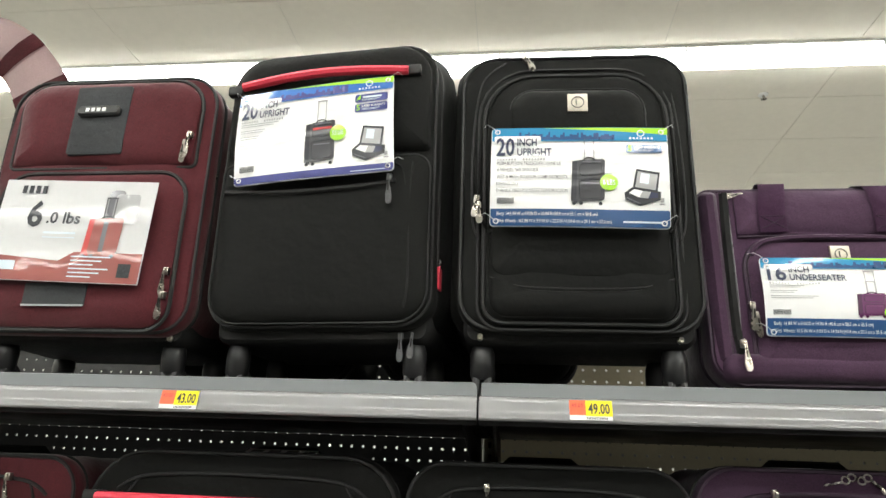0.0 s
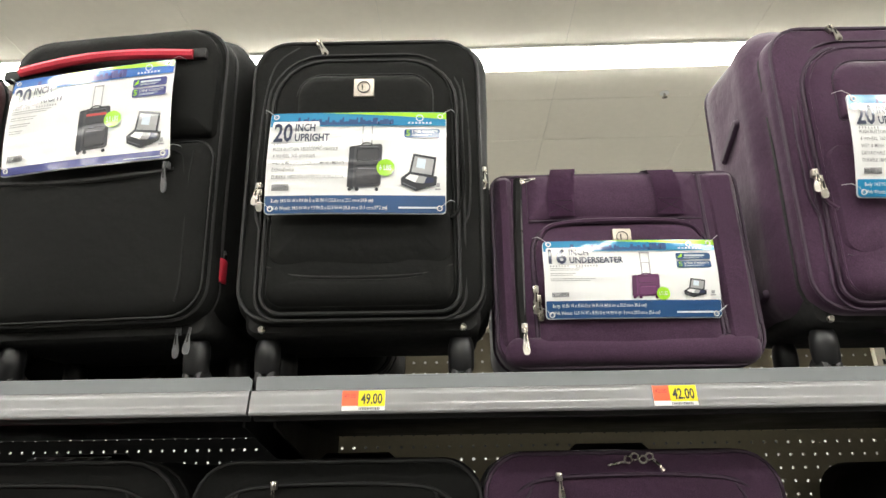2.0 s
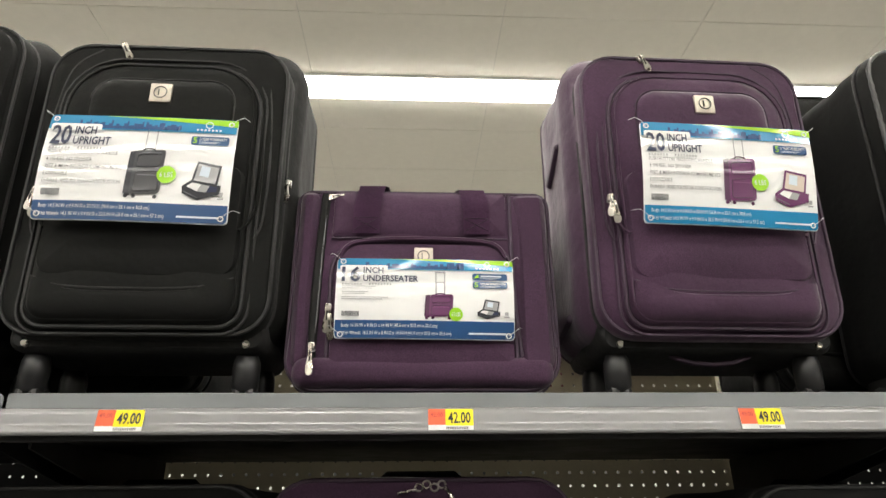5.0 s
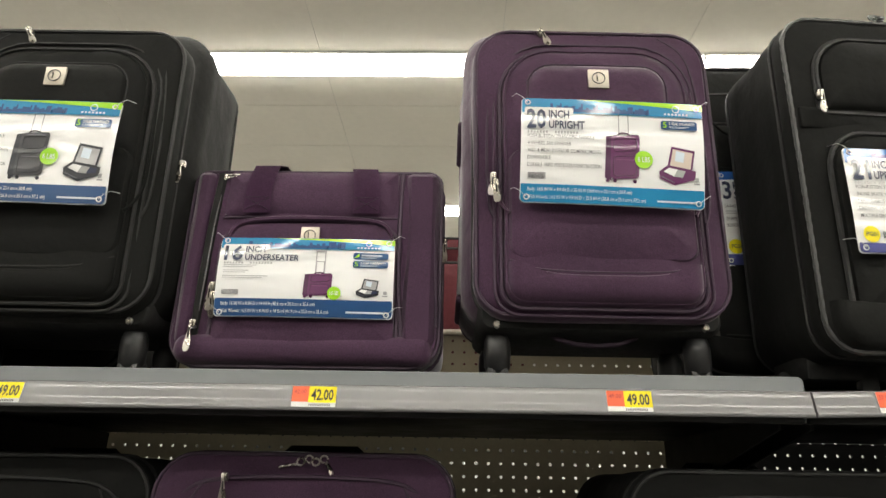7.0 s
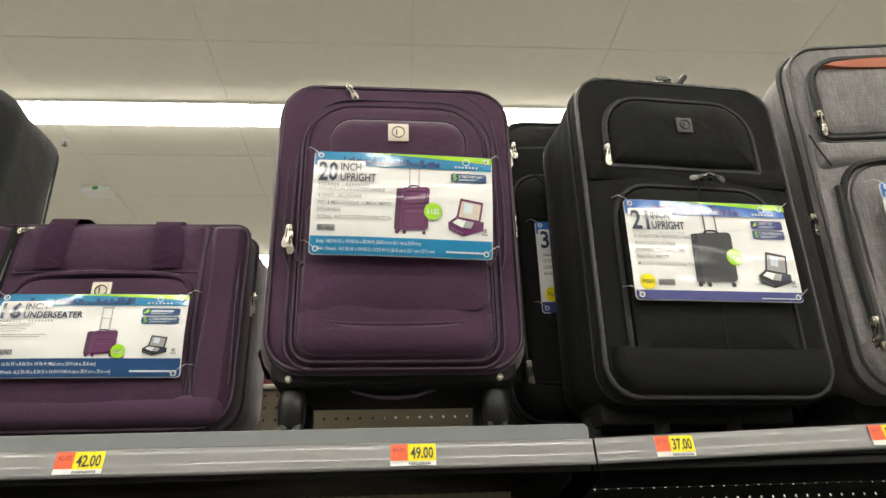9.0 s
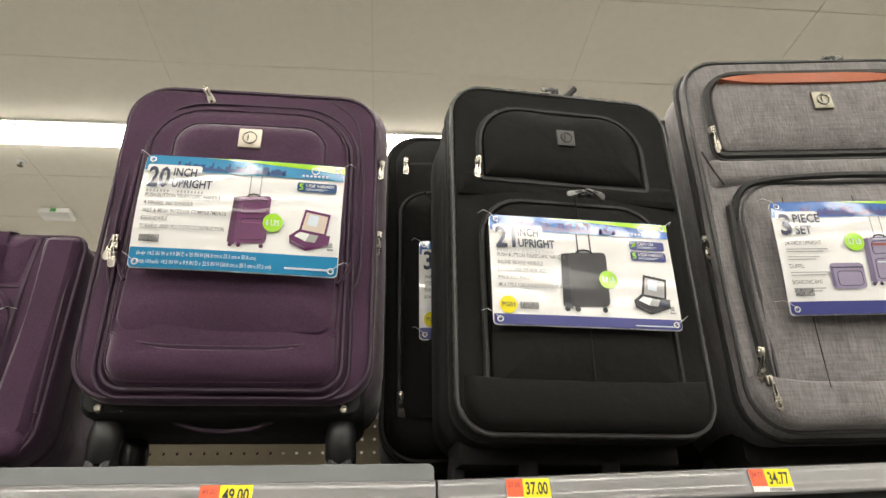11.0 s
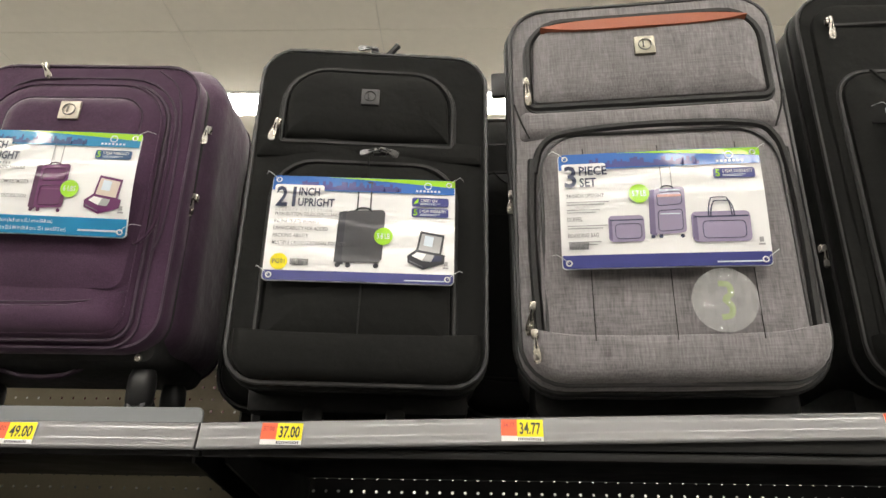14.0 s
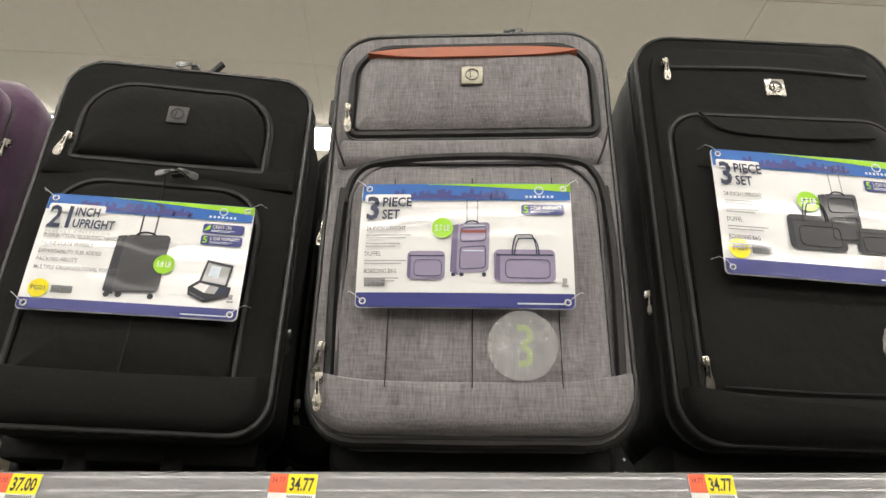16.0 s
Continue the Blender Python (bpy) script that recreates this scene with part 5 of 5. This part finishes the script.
def big_black(x, y, yaw, seed, label, w=0.40, zt=0.664, lean=4.5):
    """A plain black 24 inch upright: slit pocket above, large pocket below."""
    LEAN[0] = math.tan(radians(lean))
    bag = bag_root(x, y, yaw)
    case_body(bag, w, 0.05, zt, (0.06, 0.06, 0.055, 0.055), 0.24, BLACK, PIPING, seed)
    part("base_panel", pad(0, 0.050, w - 0.03, 0.074, 0.02, [(0.006, 0.22), (0, 0.21), (0, 0.092), (0.008, 0.08)]), BASE, bag, "black plastic base")
    for s in (-0.11, 0.11):
        part("skid", box(s - 0.016, s + 0.016, 0.085, 0.100, 0.0, 0.045, 0.004), BASE, bag)
    for s in (-1, 1):
        rr = lambda q, xx: [(xx, 0.19 + q * math.cos(2 * math.pi * k / 16), 0.026 + q * math.sin(2 * math.pi * k / 16)) for k in range(16)]
        part("wheel", loft([rr(0.018, s * 0.188), rr(0.026, s * 0.184), rr(0.026, s * 0.170), rr(0.018, s * 0.166)]), WHEELM, bag)
    part("front_panel", pad(0, 0.345, w - 0.04, zt - 0.075, 0.05, [(0, 0.0), (0.002, -0.006), (0.01, -0.010), (0.05, -0.012)], 0.004, seed + 1), BLACK, bag)
    part("slit_zip", curve([(-0.15, zt - 0.069, -0.010), (0.0, zt - 0.067, -0.014), (0.15, zt - 0.071, -0.010)], 0, 0.0036), ZIP, bag, "straight black zipper")
    part("large_pocket", pad(0, 0.290, 0.325, 0.430, (0.045, 0.045, 0.05, 0.05), [(0, -0.006), (0.002, -0.018), (0.012, -0.025), (0.05, -0.030), (0.1, -0.031)], 0.005, seed + 2), BLACK, bag)
    part("pocket_zip", cord(0, 0.290, 0.334, 0.438, (0.048, 0.048, 0.05, 0.05), -0.013, 0.0040), ZIP, bag)
    seam(bag, [(-0.125, 0.500), (-0.10, 0.476), (-0.05, 0.466), (0.03, 0.463), (0.12, 0.468)], -0.0305, 0.0022)
    seam(bag, [(-0.14, 0.412), (0.0, 0.408), (0.14, 0.411)], -0.030, 0.0014)
    part("kick_band", flap(w - 0.022, 0.056, 0.108, 0.116, 0.048, [(0, 0.0), (0.002, -0.014), (0.007, -0.0225), (0.016, -0.0275), (0.028, -0.0295)]), BLACK, bag)
    seam(bag, [(-0.15, 0.112), (0.0, 0.108), (0.15, 0.111)], -0.0305, 0.0016)
    badge(bag, 0.004, zt - 0.100, -0.013, 0.030, STEEL, DARKSTEEL)
    zipper_pull(bag, -0.158, zt - 0.066, -0.014, 0.034, 0)
    zipper_pull(bag, -0.164, 0.145, -0.018, 0.040, -4)
    zipper_pull(bag, -w / 2 - 0.001, 0.255, 0.045, 0.032, 0)
    part("carry_handle", tube([(x0, 0.10, z0) for x0, z0 in ((-0.06, zt - 0.004), (-0.045, zt + 0.012), (0.045, zt + 0.012), (0.06, zt - 0.004))], 0.008, False), PLASTIC, bag)
    LEAN[0] = 0
    return tagged(bag, label, "suitcase", "soft cases on the shelf")


big_black(2.318, 0.902, 0, 121, "large plain black upright suitcase with nickel badge")
big_black(1.395, 1.100, 0, 131, "black upright suitcase standing in second row", 0.39, 0.640, 2.0)
big_black(-0.39, 1.175, 0, 151, "black upright suitcase behind the black and maroon cases", 0.37, 0.500, 2.0)
big_black(0.035, 1.165, 0, 161, "black upright suitcase standing behind the black spinner", 0.37, 0.480, 2.0)
big_black(1.785, 1.165, 0, 141, "black upright suitcase behind the grey case", 0.39, 0.640, 2.0)


# ---- cases on the lower shelf and across the gondola ----
def plain_case(x, y, z, w, h, d, cloth, pipe, seed, label, pocket=True, r=0.06, group="cases on the lower shelf", pull=None):
    bag = bag_root(x, y, 0, z)
    case_body(bag, w, 0.06, h, (r, r, 0.05, 0.05), d, cloth, pipe, seed)
    lower_shell(bag, w, d, 0.075)
    if pocket:
        part("front_pocket", pad(0, h / 2, w - 0.055, h - 0.15, (0.05, 0.05, 0.03, 0.03), [(0, 0.0), (0.002, -0.012), (0.012, -0.02), (0.05, -0.024)], 0.005, seed + 2), cloth, bag)
        part("pocket_zip", cord(0, h / 2, w - 0.05, h - 0.145, (0.052, 0.052, 0.03, 0.03), -0.010, 0.0035), ZIP, bag)
    part("top_zip", curve([(-w * 0.40, h - 0.062, -0.004), (-w * 0.30, h - 0.040, -0.008), (0.0, h - 0.034, -0.010), (w * 0.30, h - 0.040, -0.008), (w * 0.40, h - 0.062, -0.004)], 0, 0.0030), pipe, bag, "curved zipper along the top")
    for s in (-1, 1):
        seam(bag, [(s * w * 0.33, h - 0.044, -0.006), (s * w * 0.37, h - 0.080, -0.010), (s * w * 0.39, h - 0.14, -0.010)], 0, 0.0022, pipe)
    if pull is not None:
        zipper_pull(bag, pull, h - 0.036, -0.016, 0.036, -4)
    part("top_handle", tube([(x0, d * 0.5, z0) for x0, z0 in ((-0.07, h - 0.004), (-0.055, h + 0.010), (0.055, h + 0.010), (0.07, h - 0.004))], 0.007, False), BLACK_SOFT, bag)
    return tagged(bag, label, "suitcase", group)


LOW = 0.8405
plain_case(-0.84, 1.02, LOW, 0.46, 0.565, 0.27, MAROON, PIPING, 201, "maroon soft suitcase on the lower shelf", pull=0.12)
plain_case(-0.33, 1.02, LOW, 0.515, 0.580, 0.40, BLACK_SOFT, PIPING, 211, "black soft suitcase with red trim below", r=0.09)
plain_case(0.150, 1.03, LOW, 0.435, 0.577, 0.38, BLACK, PIPING, 221, "black soft suitcase on the lower shelf", pull=-0.09)
plain_case(0.588, 1.03, LOW, 0.44, 0.584, 0.27, PURPLE, PURPLE_PIPE, 231, "plum soft suitcase on the lower shelf", pull=-0.11)
plain_case(1.26, 1.0, LOW, 0.43, 0.568, 0.40, BLACK, PIPING, 241, "black upright suitcase on the lower shelf")
plain_case(1.74, 1.0, LOW, 0.46, 0.560, 0.40, BLACK, PIPING, 251, "black upright suitcase on the lower shelf")
plain_case(2.24, 1.0, LOW, 0.46, 0.565, 0.40, BLACK, PIPING, 261, "black upright suitcase on the lower shelf")


red = new("grip_bar_low")
part("bar", tube([(x, 0.985 - 0.008 * math.sin(math.pi * (x + 0.55) / 0.42), 1.347) for x in np.linspace(-0.55, -0.13, 10)], 0.0075, False, 8), RED, red)
part("bar_end", box(-0.575, -0.545, 0.985, 1.005, 1.338, 1.356, 0.003), PIPING, red)
part("bar_end", box(-0.135, -0.105, 0.985, 1.005, 1.338, 1.356, 0.003), PIPING, red)
red.name = "grip_bar"
tagged(red, "red rubber grip bar on lower black case", "grip bar")
slip = new("paper_slip")
slip.matrix_basis = pose(-0.29, 1.07, 1.4235, 12, 0, 4)
part("paper", box(-0.06, 0.06, -0.02, 0.02, 0.0, 0.0012), MATT_CARD, slip)
each("small_print", [box(-0.05 + 0.03 * k, -0.03 + 0.03 * k, -0.012, 0.008, 0.0014, 0.0018) for k in range(4)], GREYINK, slip)
tagged(slip, "white paper slip lying on lower black case", "paper slip")
chain = new("zipper_chain")
for k in range(4):
    part("link", tube([(0.583 + 0.011 * k + 0.0055 * math.cos(a), 1.022 + 0.004 * (k % 2), 1.411 + 0.004 * (k % 2) + 0.005 * math.sin(a)) for a in np.linspace(0, 2 * math.pi, 13)[:-1]], 0.0014), STEEL, chain)
part("pull", tube([(0.578, 1.022, 1.408), (0.562, 1.020, 1.405), (0.552, 1.020, 1.403)], 0.0018, False), STEEL, chain)
part("pull", tube([(0.620, 1.022, 1.410), (0.627, 1.016, 1.402), (0.631, 1.014, 1.394)], 0.0030, False), STEEL, chain)
tagged(chain, "nickel zipper pulls linked on lower plum case", "zipper chain")
rear = new("display_shelf")
part("deck", box(SEAMS[1] + 0.002, SEAMS[2] - 0.002, BACK + 0.036, BACK + 0.50, 1.477, 1.505, 0.002), DECK, rear, "grey steel shelf deck")
part("price_rail", box(SEAMS[1] + 0.002, SEAMS[2] - 0.002, BACK + 0.501, BACK + 0.512, 1.462, 1.506, 0.002), RAIL, rear)
tagged(rear, "grey steel shelf on far side of gondola", "shelf", "gondola shelves")
plain_case(0.80, 1.56, 1.5055, 0.36, 0.475, 0.24, MAROON, PIPING, 271, "dark maroon case on far side of gondola", group="cases on the far side")


# ---- product cards ----
hang_tag(((0.067, 0.822, 1.893), (0.323, 0.829, 1.890), (0.324, 0.838, 1.734), (0.067, 0.841, 1.740)), "20", ("INCH", "UPRIGHT"),
         [("PUSH-BUTTON TELESCOPIC HANDLE", 1), ("4 WHEEL 360 SPINNER", 1), ("WET & MESH INTERIOR COMPARTMENTS", 1), ("EXPANDABLE", 1), ("DURABLE 1800D POLYESTER CONSTRUCTION", 1)], "6 LBS",
         ("Body: 14.5 IN W x 9.9 IN D x 20 IN H (36.8 cm x 25.1 cm x 50.8 cm)", "With Wheels: 14.5 IN W x 9.9 IN D x 22.5 IN H (36.8 cm x 25.1 cm x 57.2 cm)"), label="glossy white and blue product card for black case")
hang_tag(((0.894, 0.815, 1.894), (1.149, 0.825, 1.891), (1.144, 0.846, 1.737), (0.893, 0.843, 1.747)), "20", ("INCH", "UPRIGHT"),
         [("PUSH-BUTTON TELESCOPIC HANDLE", 1), ("4 WHEEL 360 SPINNER", 1), ("WET & MESH INTERIOR COMPARTMENTS", 1), ("EXPANDABLE", 1), ("DURABLE 1800D POLYESTER CONSTRUCTION", 1)], "6 LBS",
         ("Body: 14.5 IN W x 9.9 IN D x 20 IN H (36.8 cm x 25.1 cm x 50.8 cm)", "With Wheels: 14.5 IN W x 9.9 IN D x 22.5 IN H (36.8 cm x 25.1 cm x 57.2 cm)"), style="bright", product="plum", label="glossy white and teal product card for plum case")
hang_tag(((0.462, 0.914, 1.717), (0.717, 0.919, 1.718), (0.716, 0.926, 1.599), (0.463, 0.922, 1.602)), "16", ("INCH", "UNDERSEATER"),
         [("PUSH-BUTTON TELESCOPIC", 0), ("MESH SIDE POCKETS", 0), ("DURABLE POLYESTER CONSTRUCTION", 0)], "6.5 LBS",
         ("Body: 16 IN W x 8 IN D x 14 IN H (40.6 cm x 20.3 cm x 35.6 cm)", "With Wheels: 16.5 IN W x 8 IN D x 14 IN H (41.9 cm x 20.3 cm x 35.6 cm)"), boxes=2, product="low", foot_h=0.22, label="glossy white and blue card on underseat bag")
hang_tag(((-0.358, 0.856, 1.988), (-0.092, 0.832, 1.997), (-0.079, 0.836, 1.835), (-0.345, 0.866, 1.819)), "20", ("INCH", "UPRIGHT"),
         [("PUSH-BUTTON TELESCOPIC HANDLE", 0), ("4 WHEEL 360 SPINNER", 0), ("INTERIOR POCKET", 0), ("EXPANDABLE", 0)], "5.5 LBS", (), boxes=2, label="white and blue card hung beneath red grip", foot_h=0.08, stripe=REDINK, style="indigo")
hang_tag(((1.339, 0.836, 1.831), (1.592, 0.853, 1.829), (1.589, 0.864, 1.679), (1.339, 0.846, 1.677)), "21", ("INCH", "UPRIGHT"),
         [("PUSH-BUTTON TELESCOPIC HANDLE", 1), ("INLINE SKATE WHEELS", 1), ("EXPANDABILITY FOR ADDED", 1), ("PACKING ABILITY", 1), ("MULTIPLE ORGANIZATIONAL POCKETS", 1)], "5.8 LB",
         (), boxes=2, style="indigo", price_code="PG01", foot_h=0.095, label="white and indigo card on black upright", bulge=0.001)
hang_tag(((1.728, 0.822, 1.852), (1.993, 0.798, 1.850), (1.985, 0.822, 1.691), (1.733, 0.846, 1.694)), "3", ("PIECE", "SET"),
         [("24-INCH UPRIGHT", 1), ("Locking telescopic handle", 0), ("Inline skate wheels", 0), ("DUFFEL", 1), ("Dual carry handles with", 0), ("BOARDING BAG", 1), ("Adjustable shoulder", 0)], "5.7 LB",
         (), style="indigo", product="set_grey", bulge=0.0022, foot_h=0.115, label="white and indigo card on grey case")
hang_tag(((2.194, 0.826, 1.936), (2.456, 0.826, 1.923), (2.443, 0.838, 1.742), (2.181, 0.836, 1.752)), "3", ("PIECE", "SET"),
         [("24-INCH UPRIGHT", 1), ("Locking telescopic handle", 0), ("Inline skate wheels", 0), ("DUFFEL", 1), ("Dual carry handles with", 0), ("BOARDING BAG", 1), ("Adjustable shoulder", 0)], "5.7 LB",
         (), style="indigo", product="set_black", bulge=0.0015, price_code="PGS1", foot_h=0.115, label="white and indigo card on large black case")
hang_tag(((1.256, 1.050, 1.905), (1.510, 1.050, 1.905), (1.510, 1.062, 1.735), (1.262, 1.062, 1.735)), "3", ("PIECE", "SET"),
         [("24-INCH UPRIGHT", 1), ("Locking telescopic handle", 0), ("DUFFEL", 1), ("BOARDING BAG", 1)], "5.7 LB", (), style="indigo", product="set_black", bulge=0.0015, price_code="PGS1", foot_h=0.115, label="white and indigo card on second-row black case")

# the maroon case's card
e = new("hang_tag")
W, H = placed(e, (-0.752, 0.856, 1.836), (-0.470, 0.856, 1.825), (-0.477, 0.864, 1.656), (-0.730, 0.864, 1.664))
part("card", box(0, W, -0.001, 0.0, 0, H), plain("greyish_white_card", (0.56, 0.56, 0.57), 0.4, 0, 0.03, 20, 0.05, 0.4), e, "greyish white card")
part("footer_band", poly([[(0.001, 0.001), (W - 0.001, 0.001), (W - 0.001, H * 0.29), (W * 0.56, H * 0.29), (W * 0.47, H * 0.20), (0.001, H * 0.25)]], -0.0016), FADEDRED, e, "faded red printed band")
part("lettering", lettering([("6", W * 0.20, H * 0.52, W * 0.10, H * 0.27), (".0 lbs", W * 0.33, H * 0.56, W * 0.22, H * 0.12)], -0.002), INK, e, "printed weight")
part("brand_mark", patch([(W * (0.12 + 0.045 * k), H * 0.86, W * (0.15 + 0.045 * k), H * 0.94) for k in range(4)], -0.002), INK, e, "plain dark bars")
case_picture(W * 0.60, H * 0.235, W * 0.24, H * 0.60, (FADEDRED, MIDINK, REDINK, FADEDRED), -0.0021, e, W, H, 0, True, None, False)
part("picture_stripe", patch([(W * 0.71, H * 0.30, W * 0.74, H * 0.59)], -0.0026), MIDINK, e)
part("picture", poly([outline(W * 0.76, H * 0.78, W * 0.10, H * 0.26, 0.008, 0, 3)], -0.0018), MIDINK, e)
part("small_print", patch([(W * 0.55, H * (0.24 - 0.038 * k), W * (0.80 - 0.05 * (k % 3)), H * (0.252 - 0.038 * k)) for k in range(6)], -0.0022), PALEINK, e)
part("stamp", patch([(W * 0.86, H * 0.06, W * 0.94, H * 0.19)], -0.0022), CHARCOAL, e, "small dark printed stamp")
part("picture", poly([outline(W * 0.83, H * 0.72, W * 0.16, H * 0.30, 0.006, 0, 3)], -0.002), GREYINK, e)
part("small_print", patch([(W * 0.33, H * 0.46, W * 0.54, H * 0.48), (W * 0.33, H * 0.42, W * 0.54, H * 0.43), (W * 0.06, H * 0.10, W * 0.20, H * 0.19)], -0.002), PALEINK, e)
tagged(e, "white card with weight printed, on maroon case", "hang tag", "product cards on the cases")


# ---- price labels on the rail ----
def price_label(x, text, old, z=1.4870, w=0.058):
    e = new("price_label")
    e.matrix_basis = pose(x, 0.8942, z, -8.5, 0, 0)
    part("paper", box(-w / 2, w / 2, -0.0010, 0.0, -0.0125, 0.0142), MATT_CARD, e, "white paper slip")
    part("yellow_block", patch([(-w * 0.12, -0.0072, w / 2, 0.0142)], -0.0014), LABEL_Y, e, "yellow price block")
    part("orange_block", patch([(-w / 2, -0.0062, -w * 0.12, 0.0142)], -0.0014), LABEL_R, e, "orange corner block")
    part("lettering", lettering([(text, -w * 0.06, -0.0045, w * 0.50, 0.0150)], -0.0018), LABEL_K, e, "black price figures")
    part("lettering", lettering([(old, -w * 0.45, 0.004, w * 0.27, 0.006)], -0.0018), REDINK, e)
    part("barcode", patch([(-w * 0.1 + 0.0022 * k, -0.0118, -w * 0.1 + 0.0022 * k + 0.0012, -0.0086) for k in range(13)], -0.0014), LABEL_K, e)
    return tagged(e, "yellow and white paper price label on rail", "price label", "price labels")


for x, text in ((-0.392, "43.00"), (0.206, "49.00"), (0.622, "42.00"), (1.032, "49.00"), (1.376, "37.00"), (1.676, "34.77"), (2.147, "34.77")):
    price_label(x, text, text, 1.4870 + channel_rise(x), 0.052 if x > 1.3 else 0.058)
